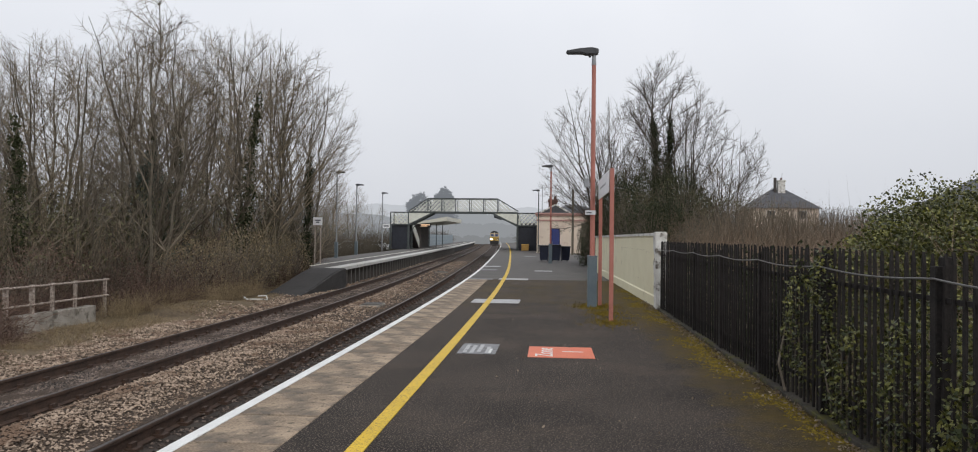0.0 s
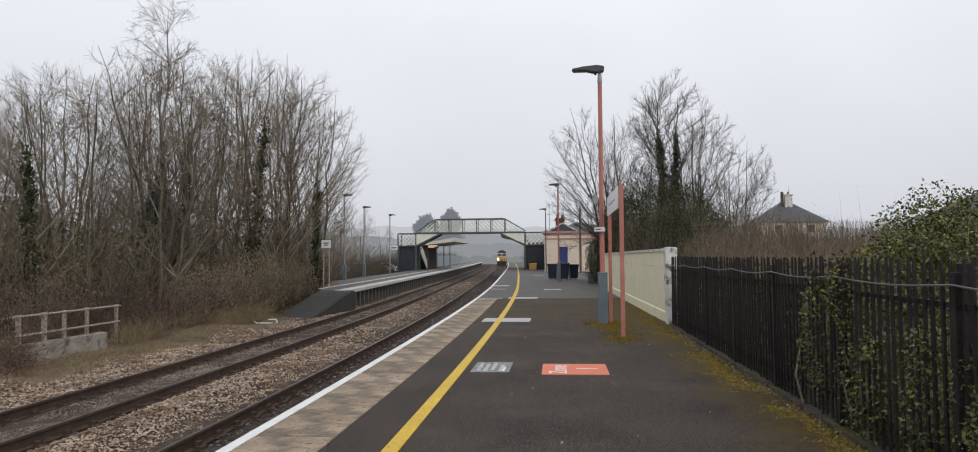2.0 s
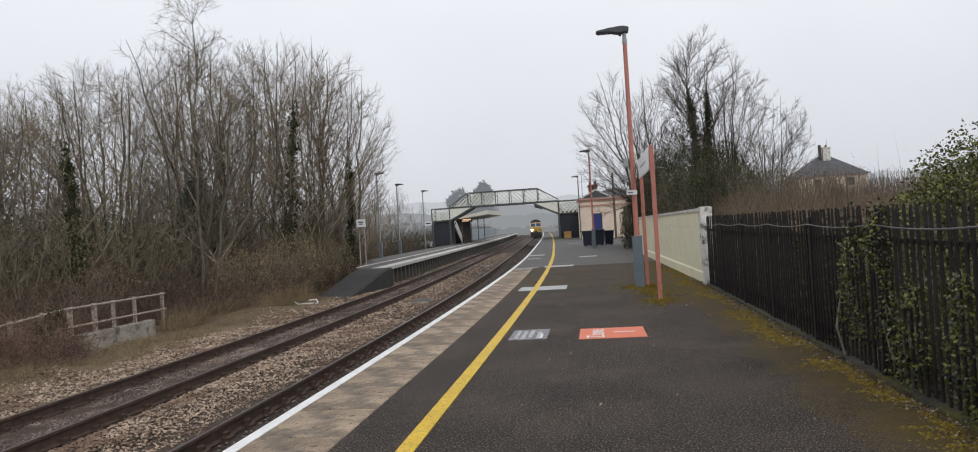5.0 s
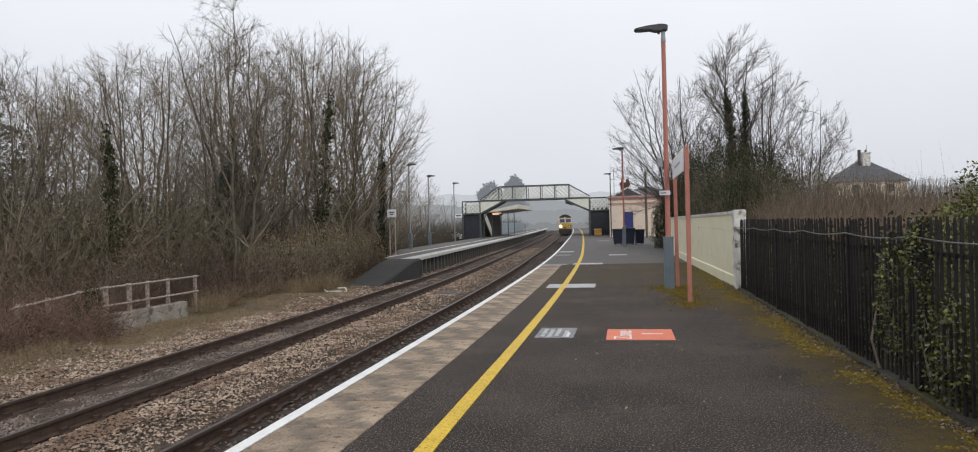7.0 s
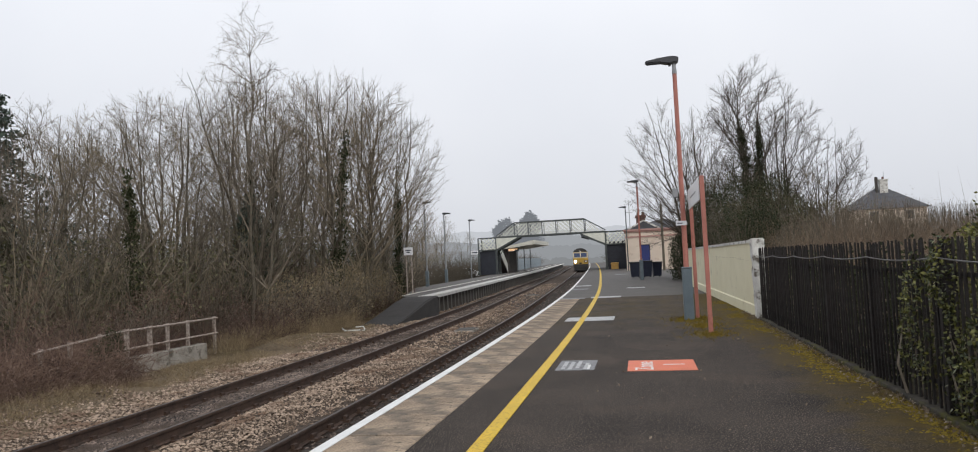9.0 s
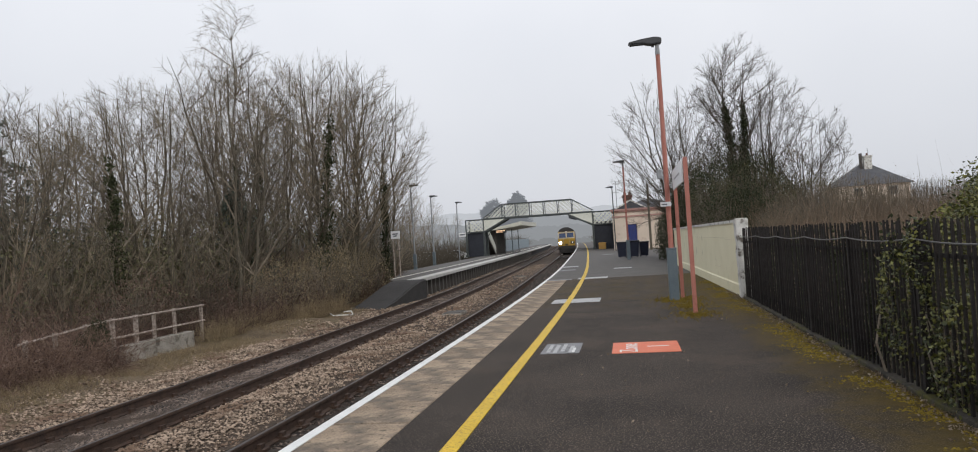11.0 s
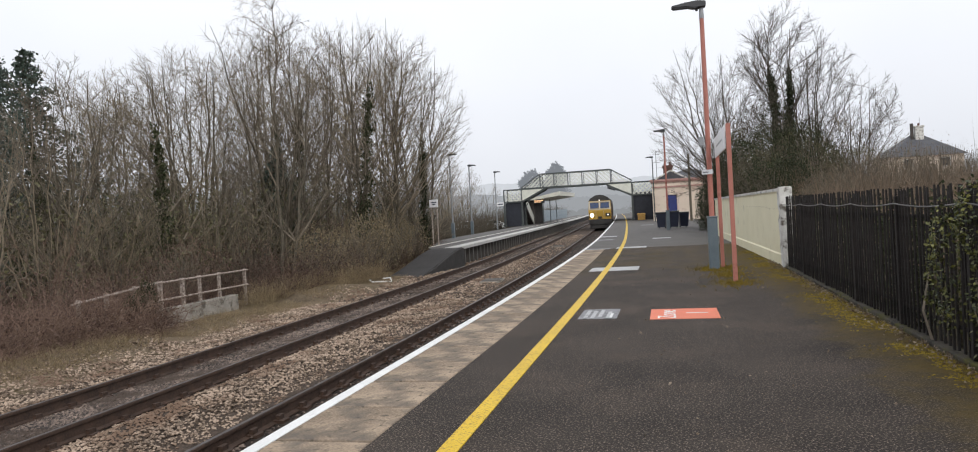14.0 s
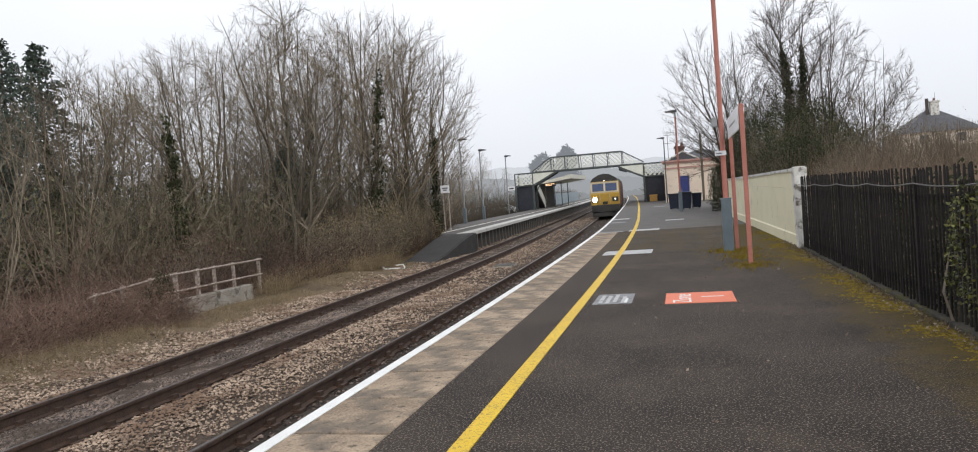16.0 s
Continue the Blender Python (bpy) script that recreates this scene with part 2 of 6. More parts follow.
M = {
    "asphalt": mossy_asphalt(),
    "coping_pale": material("pale_coping", (0.42, 0.41, 0.38), (0.60, 0.59, 0.56), 0.8, 2, 40, 0.3, 0.005, spot=(0.25, 0.24, 0.22), spot_at=0.64, spot_scale=2),
    "asphalt_far": material("far_asphalt", (0.063, 0.0577, 0.0526), (0.105, 0.0951, 0.0855), 0.8, 1.2, 60),
    "ramp": material("ramp_asphalt", (0.0225, 0.0204, 0.0193), (0.04, 0.0364, 0.0343), 0.8, 1.2, 60),
    "slab": material("edge_slab_concrete", (0.165, 0.124, 0.088), (0.43, 0.33, 0.235), 0.85, 2.2, 45, 0.5, 0.008, random=0.30, spot=(0.135, 0.112, 0.09), spot_at=0.535, spot_scale=1.4, fleck=(0.09, 0.075, 0.055), fleck_at=0.66, fleck_scale=14, fleck_soft=0.08),
    "white_paint": material("white_line_paint", (0.62, 0.62, 0.60), (0.80, 0.80, 0.78), 0.55, 3, 70, 0.15, 0.004, spot=(0.42, 0.40, 0.37), spot_at=0.68, spot_scale=5),
    "yellow_paint": material("yellow_line_paint", (0.56, 0.36, 0.008), (0.74, 0.49, 0.016), 0.6, 2, 70, 0.3, 0.004, spot=(0.25, 0.16, 0.03), spot_at=0.58, spot_scale=45),
    "orange_paint": material("orange_paint", (0.60, 0.13, 0.055), (0.72, 0.18, 0.08), 0.55, 3, 70, 0.25, 0.004, spot=(0.35, 0.10, 0.05), spot_at=0.68, spot_scale=6),
    "grey_paint": material("worn_grey_paint", (0.16, 0.16, 0.165), (0.26, 0.26, 0.265), 0.7, 5, 70, 0.3, 0.004, spot=(0.06, 0.058, 0.058), spot_at=0.58, spot_scale=8),
    "pale_paint": material("worn_pale_paint", (0.34, 0.34, 0.34), (0.5, 0.5, 0.5), 0.7, 5, 70, 0.3, 0.004, spot=(0.12, 0.115, 0.11), spot_at=0.62, spot_scale=7),
    "ballast": material("ballast_bed", (0.03, 0.0215, 0.016), (0.115, 0.083, 0.062), 0.95, 9, 32, 1.0, 0.03),
    "stone": material("ballast_stone", (0.068, 0.048, 0.034), (0.47, 0.36, 0.272), 0.9, 1.2, 50, 0.2, 0.005, random=0.6, spot=(0.19, 0.126, 0.088), spot_at=0.55, spot_scale=0.9),
    "oily_bed": material("oil_stained_bed", (0.012, 0.0088, 0.007), (0.07, 0.051, 0.041), 0.9, 5, 32, 1.0, 0.03),
    "oily_stone": material("oil_stained_stone", (0.026, 0.0185, 0.0145), (0.30, 0.225, 0.18), 0.75, 1.2, 50, 0.2, 0.005, random=0.6, spot=(0.06, 0.04, 0.028), spot_at=0.55, spot_scale=1.4),
    "rail_side": material("rusty_rail", (0.028, 0.0165, 0.0115), (0.088, 0.05, 0.033), 0.8, 5, 40, 0.4, 0.004),
    "rail_top": material("worn_rail_head", (0.075, 0.0638, 0.06), (0.128, 0.112, 0.105), 0.42, 4, 40, 0.1, 0.002, metal=0.7),
    "sleeper": material("old_sleeper", (0.022, 0.018, 0.015), (0.07, 0.056, 0.046), 0.9, 6, 40, 0.5, 0.01, random=0.2),
    "earth": material("rough_ground", (0.0954, 0.0705, 0.0447), (0.212, 0.161, 0.107), 0.95, 0.9, 14, 0.8, 0.05, spot=(0.128, 0.101, 0.0512), spot_at=0.58, spot_scale=0.5),
    "cream_wall": material("cream_painted_wall", (0.74, 0.69, 0.48), (0.83, 0.78, 0.57), 0.75, 1.2, 40, 0.25, 0.004, spot=(0.52, 0.48, 0.33), spot_at=0.66, spot_scale=1.6),
    "white_wall": material("flaking_white_paint", (0.58, 0.57, 0.53), (0.78, 0.77, 0.73), 0.8, 4, 40, 0.5, 0.008, spot=(0.15, 0.125, 0.10), spot_at=0.57, spot_scale=5),
    "concrete": material("weathered_concrete", (0.22, 0.20, 0.17), (0.42, 0.385, 0.335), 0.9, 2.6, 40, 0.4, 0.006, spot=(0.12, 0.105, 0.085), spot_at=0.56, spot_scale=3.0),
    "iron": material("black_iron_paint", (0.010, 0.0086, 0.0082), (0.032, 0.0272, 0.025), 0.82, 6, 50, 0.3, 0.003, random=0.1),
    "cable": material("grey_cable", (0.09, 0.086, 0.082), (0.14, 0.135, 0.13), 0.6, 6, 50),
    "pink": material("faded_red_paint", (0.38, 0.135, 0.10), (0.50, 0.20, 0.155), 0.55, 3, 50, 0.2, 0.003, spot=(0.27, 0.10, 0.075), spot_at=0.63, spot_scale=4),
    "cabinet": material("blue_grey_paint", (0.095, 0.125, 0.145), (0.14, 0.175, 0.195), 0.5, 3, 50, 0.15, 0.003),
    "lantern": material("dark_grey_lantern", (0.04, 0.042, 0.046), (0.07, 0.072, 0.078), 0.5, 6, 60, 0.1, 0.002),
    "galvanised": material("galvanised_steel", (0.24, 0.25, 0.26), (0.34, 0.35, 0.36), 0.5, 6, 60, 0.1, 0.002, metal=0.4),
    "sign_white": material("white_sign_enamel", (0.72, 0.73, 0.74), (0.80, 0.80, 0.81), 0.4, 3, 40, 0.0),
    "sign_dark": material("dark_sign_print", (0.03, 0.035, 0.05), (0.05, 0.055, 0.08), 0.5, 3, 40, 0.0),
    "bridge_dark": material("dark_green_bridge_paint", (0.045, 0.055, 0.055), (0.085, 0.095, 0.09), 0.55, 3, 40, 0.2, 0.004),
    "bridge_cream": material("cream_bridge_paint", (0.627, 0.638, 0.564), (0.775, 0.775, 0.681), 0.6, 2, 40, 0.2, 0.004, spot=(0.41, 0.388, 0.305), spot_at=0.64, spot_scale=3),
    "navy": material("dark_blue_boarding", (0.012, 0.014, 0.022), (0.026, 0.03, 0.042), 0.6, 3, 40, 0.2, 0.004),
    "blue": material("royal_blue_paint", (0.02, 0.03, 0.13), (0.03, 0.045, 0.19), 0.5, 3, 40, 0.1, 0.003),
    "render": material("cream_station_render", (0.66, 0.55, 0.45), (0.76, 0.65, 0.54), 0.8, 1, 30, 0.3, 0.005, spot=(0.5, 0.38, 0.30), spot_at=0.64, spot_scale=1.2),
    "trim": material("dull_pink_trim", (0.40, 0.22, 0.19), (0.50, 0.29, 0.25), 0.6, 2, 40),
    "slate": material("grey_slate", (0.05, 0.052, 0.058), (0.10, 0.10, 0.11), 0.7, 2, 14, 0.5, 0.02),
    "brick": material("red_brick", (0.10, 0.055, 0.045), (0.18, 0.095, 0.078), 0.85, 5, 20, 0.4, 0.01),
    "dark_brick": material("sooty_brick", (0.05, 0.045, 0.042), (0.10, 0.088, 0.08), 0.9, 2, 18, 0.4, 0.01),
    "canopy": material("cream_canopy", (0.58, 0.56, 0.48), (0.68, 0.66, 0.57), 0.6, 2, 40),
    "rust": material("flaking_rusty_paint", (0.075, 0.04, 0.027), (0.58, 0.50, 0.43), 0.8, 14, 50, 0.5, 0.005),
    "bark": material("bare_bark", (0.062, 0.053, 0.039), (0.16, 0.138, 0.104), 0.9, 3, 30, 0.5, 0.01, random=0.2),
    "twig": material("bare_twigs", (0.10, 0.0835, 0.063), (0.25, 0.21, 0.162), 0.85, 3, 20, 0, random=0.25),
    "twig_dark": material("dark_twigs", (0.055, 0.0458, 0.0361), (0.13, 0.107, 0.0836), 0.85, 3, 20, 0, random=0.25),
    "twig_pale": material("pale_twigs", (0.15, 0.122, 0.0836), (0.31, 0.254, 0.18), 0.85, 3, 20, 0, random=0.25),
    "birch": material("birch_bark", (0.12, 0.105, 0.095), (0.30, 0.28, 0.26), 0.85, 6, 20, 0.3, 0.006),
    "ivy": material("ivy_leaf", (0.018, 0.024, 0.012), (0.062, 0.07, 0.03), 0.85, 4, 20, 0, random=0.3),
    "laurel": material("shrub_leaf", (0.028, 0.038, 0.009), (0.25, 0.24, 0.05), 0.5, 4, 20, 0, random=0.4),
    "conifer": material("conifer_spray", (0.028, 0.045, 0.036), (0.085, 0.115, 0.085), 0.7, 4, 20, 0, random=0.3),
    "olive": material("winter_scrub_leaf", (0.05, 0.0488, 0.0211), (0.14, 0.127, 0.0572), 0.7, 2, 20, 0, random=0.4),
    "bramble": material("dead_bramble", (0.08, 0.051, 0.041), (0.26, 0.176, 0.133), 0.9, 2, 20, 0, random=0.4),
    "tan_twig": material("tan_bush_twigs", (0.12, 0.095, 0.055), (0.38, 0.305, 0.19), 0.9, 2, 20, 0, random=0.4),
    "reed": material("dead_reed", (0.10, 0.070, 0.049), (0.31, 0.232, 0.165), 0.9, 2, 20, 0, random=0.4),
    "grass": material("dead_grass", (0.12, 0.09, 0.052), (0.33, 0.255, 0.155), 0.9, 2, 20, 0, random=0.4),
    "moss": material("moss_clump", (0.07, 0.05, 0.012), (0.26, 0.185, 0.024), 0.95, 8, 40, 0, random=0.4),
    "kerb": material("mossy_kerb", (0.03, 0.027, 0.022), (0.085, 0.075, 0.062), 0.95, 4, 40, 0.5, 0.01, spot=(0.08, 0.075, 0.02), spot_at=0.55, spot_scale=3),
    "litter": material("dead_leaf", (0.12, 0.08, 0.05), (0.32, 0.26, 0.19), 0.8, 8, 40, 0, random=0.5),
    "train_yellow": material("train_yellow_paint", (0.425, 0.255, 0.0331), (0.51, 0.315, 0.0553), 0.45, 2, 30, 0.05, 0.002),
    "train_maroon": material("train_maroon_paint", (0.07, 0.022, 0.02), (0.11, 0.035, 0.03), 0.4, 2, 30, 0.05, 0.002),
    # train grime; also the painted shade below the far platform
    "train_dark": material("grime_and_shade_black", (0.02, 0.019, 0.018), (0.05, 0.046, 0.043), 0.7, 3, 30, 0.3, 0.01),
    "train_cream": material("train_cream_pillar", (0.45, 0.40, 0.30), (0.55, 0.50, 0.40), 0.5, 3, 30),
    "rubber": material("black_plastic", (0.015, 0.016, 0.02), (0.03, 0.032, 0.038), 0.5, 4, 40),
    "bin_navy": material("navy_plastic", (0.012, 0.016, 0.035), (0.022, 0.028, 0.055), 0.45, 4, 40),
    "grit": material("grit_bin_yellow", (0.42, 0.24, 0.06), (0.55, 0.33, 0.09), 0.6, 4, 40),
    "car_white": material("white_car_paint", (0.68, 0.69, 0.70), (0.75, 0.76, 0.77), 0.3, 2, 30, 0),
    "glass": material("dark_glass", (0.02, 0.024, 0.032), (0.03, 0.035, 0.045), 0.08, 2, 20, 0),
    "cab_glass": material("blue_tinted_glass", (0.03, 0.05, 0.11), (0.045, 0.07, 0.15), 0.1, 2, 20, 0),
    "palisade": material("blue_grey_palisade", (0.22, 0.27, 0.30), (0.30, 0.35, 0.38), 0.6, 2, 30),
    "headlight": glow("lit_headlight", (1.0, 0.97, 0.92), 40),
    "marker": glow("lit_marker_lamp", (1.0, 0.9, 0.75), 1.2),
    "led": glow("amber_display", (1.0, 0.45, 0.05), 0.8),
}
# mist over the distance is put into flat glowing greys that take no light
M["mist_dark"] = glow("far_trees_haze_glow", (0.185, 0.20, 0.22), 1.0)
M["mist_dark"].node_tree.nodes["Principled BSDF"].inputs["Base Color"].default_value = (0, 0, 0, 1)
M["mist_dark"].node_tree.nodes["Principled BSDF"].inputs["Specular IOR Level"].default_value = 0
M["mist"] = glow("distance_haze_glow", (0.345, 0.363, 0.385), 1.0)
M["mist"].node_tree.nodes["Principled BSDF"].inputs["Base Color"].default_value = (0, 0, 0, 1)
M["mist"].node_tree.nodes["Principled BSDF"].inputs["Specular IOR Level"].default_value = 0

# further bands of haze, also painted as glow, palest farthest off
for key, name, colour in (("mist_high", "palest_haze_glow", (0.56, 0.585, 0.625)), ("mist_mid", "middle_wood_haze_glow", (0.30, 0.315, 0.332)), ("mist_near", "nearer_wood_haze_glow", (0.245, 0.256, 0.266))):
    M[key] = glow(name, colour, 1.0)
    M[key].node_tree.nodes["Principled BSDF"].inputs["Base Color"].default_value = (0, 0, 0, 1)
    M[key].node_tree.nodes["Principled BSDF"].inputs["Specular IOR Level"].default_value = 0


# ---- building helpers ----
def part(name, bm, mat, parent=None, label=""):
    """Links a bmesh, or (verts, faces), as one mesh object under a thing."""
    me = bpy.data.meshes.new(name)
    if isinstance(bm, tuple):
        me.from_pydata(bm[0], [], bm[1])
    else:
        bm.to_mesh(me)
        bm.free()
    me.materials.append(M[mat])
    ob = new(name, me)
    ob.parent = parent
    return tagged(ob, label)


def thing(name, label, category, m=None, group="", kind=""):
    ob = tagged(new(name), label, category, group, kind)
    if m is not None:
        ob.matrix_basis = m
    return ob


def box(bm, x0, x1, y0, y1, z0, z1, bevel=0.0):
    made = bmesh.ops.create_cube(bm, size=1.0, matrix=Matrix.LocRotScale(((x0 + x1) / 2, (y0 + y1) / 2, (z0 + z1) / 2), None, (abs(x1 - x0), abs(y1 - y0), abs(z1 - z0))))
    if bevel:
        edges = list({e for v in made["verts"] for e in v.link_edges})
        bmesh.ops.bevel(bm, geom=edges, offset=bevel, segments=2, affect="EDGES", profile=0.5)
    return bm


def boxes(*rows, bevel=0.0):
    bm = bmesh.new()
    for r in rows:
        box(bm, *r, bevel=bevel)
    return bm


def bar(bm, a, b, r, r2=None, n=8):
    """A round bar from a to b."""
    a, b = Vector(a), Vector(b)
    m = Matrix.Translation((a + b) / 2) @ (b - a).to_track_quat("Z", "Y").to_matrix().to_4x4()
    bmesh.ops.create_cone(bm, cap_ends=True, segments=n, radius1=r, radius2=r if r2 is None else r2, depth=(b - a).length, matrix=m)
    return bm


def strut(bm, a, b, w, d):
    """A flat bar from a to b, w wide and d deep (along y)."""
    a, b = Vector(a), Vector(b)
    u = (b - a).normalized()
    side = u.cross(Vector((0, 1, 0)))
    side = side.normalized() * w / 2 if side.length > 1e-4 else Vector((w / 2, 0, 0))
    deep = u.cross(side).normalized() * d / 2
    vs = [bm.verts.new(p + i * side + j * deep) for p in (a, b) for i, j in ((-1, -1), (1, -1), (1, 1), (-1, 1))]
    for f in ((0, 1, 2, 3), (7, 6, 5, 4), (0, 4, 5, 1), (1, 5, 6, 2), (2, 6, 7, 3), (3, 7, 4, 0)):
        bm.faces.new([vs[i] for i in f])
    return bm


def prism(bm, outline, axis, lo, hi):
    """An outline in the two other axes, drawn out along one axis."""
    def at(p, v):
        return {"x": (v, p[0], p[1]), "y": (p[0], v, p[1]), "z": (p[0], p[1], v)}[axis]
    a, b = [bm.verts.new(at(p, lo)) for p in outline], [bm.verts.new(at(p, hi)) for p in outline]
    n = len(outline)
    bm.faces.new(a), bm.faces.new(b[::-1])
    for i in range(n):
        bm.faces.new((a[i], b[i], b[(i + 1) % n], a[(i + 1) % n]))
    bmesh.ops.recalc_face_normals(bm, faces=bm.faces[:])
    return bm


def bend(y):
    """How far the line has swung to the left at y."""
    if y < 8:
        return 0.0
    if y < 42:
        return -0.85 * ((y - 8) / 34) ** 2
    return -0.85 - 0.05 * (y - 42) - 0.00008 * (y - 42) ** 2


def swept(profile, ys, closed=True):
    """A profile in x and z drawn along the bend of the line."""
    verts, faces, n = [], [], len(profile)
    for y in ys:
        verts += [(x + bend(y), y, z) for x, z in profile]
    for k in range(len(ys) - 1):
        for i in range(n if closed else n - 1):
            j = (i + 1) % n
            faces.append((k * n + i, k * n + j, (k + 1) * n + j, (k + 1) * n + i))
    if closed:
        faces += [tuple(range(n))[::-1], tuple((len(ys) - 1) * n + i for i in range(n))]
    return verts, faces


def steps(y0, y1, d=2.0):
    n = max(1, math.ceil((y1 - y0) / d))
    return [y0 + (y1 - y0) * i / n for i in range(n + 1)]


class Tubes:
    """Many thin tapering tubes in one mesh."""
    def __init__(self):
        self.v, self.f = [], []

    def add(self, pts, radii, n=3):
        base = len(self.v)
        for k, p in enumerate(pts):
            a, b = pts[max(0, k - 1)], pts[min(len(pts) - 1, k + 1)]
            t = (b - a).normalized()
            u = t.orthogonal().normalized()
            w = t.cross(u)
            for i in range(n):
                c, s = math.cos(2 * math.pi * i / n), math.sin(2 * math.pi * i / n)
                self.v.append(p + radii[k] * (c * u + s * w))
        for k in range(len(pts) - 1):
            for i in range(n):
                j = (i + 1) % n
                self.f.append((base + k * n + i, base + k * n + j, base + k * n + n + j, base + k * n + n + i))

    def spike(self, pts, radii, n=3):
        """A tube that ends in a point."""
        self.add(pts[:-1], radii[:-1], n) if len(pts) > 2 else self.ring(pts, radii[0], n)
        tip, base = len(self.v), len(self.v) - n
        self.v.append(pts[-1])
        self.f += [(base + i, base + (i + 1) % n, tip) for i in range(n)]

    def ring(self, pts, r, n):
        t = (pts[1] - pts[0]).normalized()
        u = t.orthogonal().normalized()
        w = t.cross(u)
        for i in range(n):
            a = 2 * math.pi * i / n
            self.v.append(pts[0] + r * (math.cos(a) * u + math.sin(a) * w))

    def data(self):
        return self.v, self.f


def any_way(rng):
    z, a = rng.uniform(-1, 1), rng.uniform(0, 2 * math.pi)
    s = math.sqrt(1 - z * z)
    return Vector((s * math.cos(a), s * math.sin(a), z))


def leaves(rng, places, size, out=None):
    """A folded four-cornered leaf at each place."""
    v, f = out or ([], [])
    for p in places:
        a, n = any_way(rng), any_way(rng)
        s = size * rng.uniform(0.6, 1.3)
        b = a.cross(n).normalized() * s * 0.30
        a = a * s
        k = len(v)
        v += [p, p + a * 0.5 + b, p + a, p + a * 0.5 - b]
        f += [(k, k + 1, k + 2), (k, k + 2, k + 3)]
    return v, f


# ---- the large structure ----
EDGE, YELLOW, FENCE = -2.95, -1.47, 2.55       # platform edge, yellow line, fence line
NEAR, FAR = -4.47, -8.39                       # centre lines of the two tracks
RAIL = -0.85                                   # top of rail below the platform
FAR_EDGE = -9.9


def ground_height(x, y):
    z = -1.05
    if x < -10.2:
        z += 0.28 * min(1, (-10.2 - x) / 1.6) * (0.15 if 14.5 < y < 22.5 and x > -14.5 else 0.1 if 26 < y < 38 and x > -13.6 else 1.0)
        z += 0.10 * noise.noise((x * 0.4, y * 0.4, 1.0))
    if x < -16:
        z += 0.05 * min(20, -16 - x)
    if -10.4 < x < -2.6:
        z = -1.3
    if x > 2.6:
        z = -0.35 + 0.12 * noise.noise((x * 0.4, y * 0.4, 3.0))
    return z


def build_ground():
    xs = [-2500, -600, -150, -80, -50] + [-40 + i for i in range(31)] + [-9.5, -3.2, -2.4, 2.56, 2.64] + [4 + 2 * i for i in range(12)] + [40, 80, 200, 700, 2500]
    ys = [-2500, -500, -80, -20] + [-8 + 2 * i for i in range(75)] + [160, 220, 320, 500, 900, 2500]
    verts = [(x + (bend(y) if -45 < x < 30 and y < 400 else 0), y, ground_height(x, y)) for y in ys for x in xs]
    n = len(xs)
    faces = [(j * n + i, j * n + i + 1, j * n + n + i + 1, j * n + n + i) for j in range(len(ys) - 1) for i in range(n - 1)]
    tagged(part("ground", (verts, faces), "earth"), "rough brown ground with thin winter grass", "ground", kind="structure")


build_ground()
bed = part("ballast_bed", swept([(-11.2, -1.12), (-10.3, -1.0), (-9.5, -1.0), (-9.25, -1.075), (-7.45, -1.075), (-7.2, -1.0), (-5.6, -1.0), (-5.35, -1.075), (-3.1, -1.085), (-3.0, -1.3), (-11.2, -1.3)], steps(-20, 420, 4)), "ballast")
tagged(bed, "brown and grey stone ballast under the two tracks", "ballast", kind="structure")

platform = thing("platform_near", "asphalt station platform with painted lines along its edge", "platform", kind="structure")
part("surface", swept([(-2.08, 0.0), (FENCE + 0.12, 0.0), (FENCE + 0.12, -1.2), (-2.08, -1.2)], steps(-14, 28.6)), "asphalt", platform, "dark worn asphalt with moss near the fence")
part("surface", swept([(EDGE, 0.0), (FENCE + 2.5, 0.0), (FENCE + 2.5, -1.2), (EDGE, -1.2)], steps(28.6, 190)), "asphalt_far", platform, "greyer worn asphalt further along")
part("edge_wall", swept([(EDGE + 0.12, -0.09), (-2.08, -0.09), (-2.08, -1.2), (EDGE + 0.12, -1.2)], steps(-14, 28.6)), "dark_brick", platform, "sooty brick wall under the edge slabs")
part("white_line", swept([(EDGE + 0.005, 0.004), (EDGE + 0.118, 0.004), (EDGE + 0.118, -0.004), (EDGE + 0.005, -0.004)], steps(-14, 190, 1.0)), "white_paint", platform, "white painted edge line")
part("yellow_line", swept([(YELLOW - 0.07, 0.008), (YELLOW + 0.07, 0.008), (YELLOW + 0.07, -0.004), (YELLOW - 0.07, -0.004)], steps(-14, 185, 1.0)), "yellow_paint", platform, "yellow painted safety line")


def mark(name, x0, x1, y0, y1, mat, label, top=0.004):
    bm = bmesh.new()
    box(bm, x0, x1, y0, y1, -0.004, top)
    return part(name, bm, mat, platform, label)


zone = mark("zone_panel", -0.29, 0.64, 10.25, 11.25, "orange_paint", "orange painted panel with white lettering")
worn = mark("worn_panel", -1.30, -0.75, 10.42, 11.40, "grey_paint", "worn grey painted panel with pale lettering")
mark("cross_bar", -1.97, -0.76, 18.4, 19.5, "pale_paint", "pale painted bar across the platform")
mark("cross_bar", -1.98, -0.85, 28.4, 29.3, "pale_paint", "pale painted bar across the platform")
mark("cross_bar", -3.45, -2.65, 36.2, 37.2, "grey_paint", "faint painted bar across the platform")
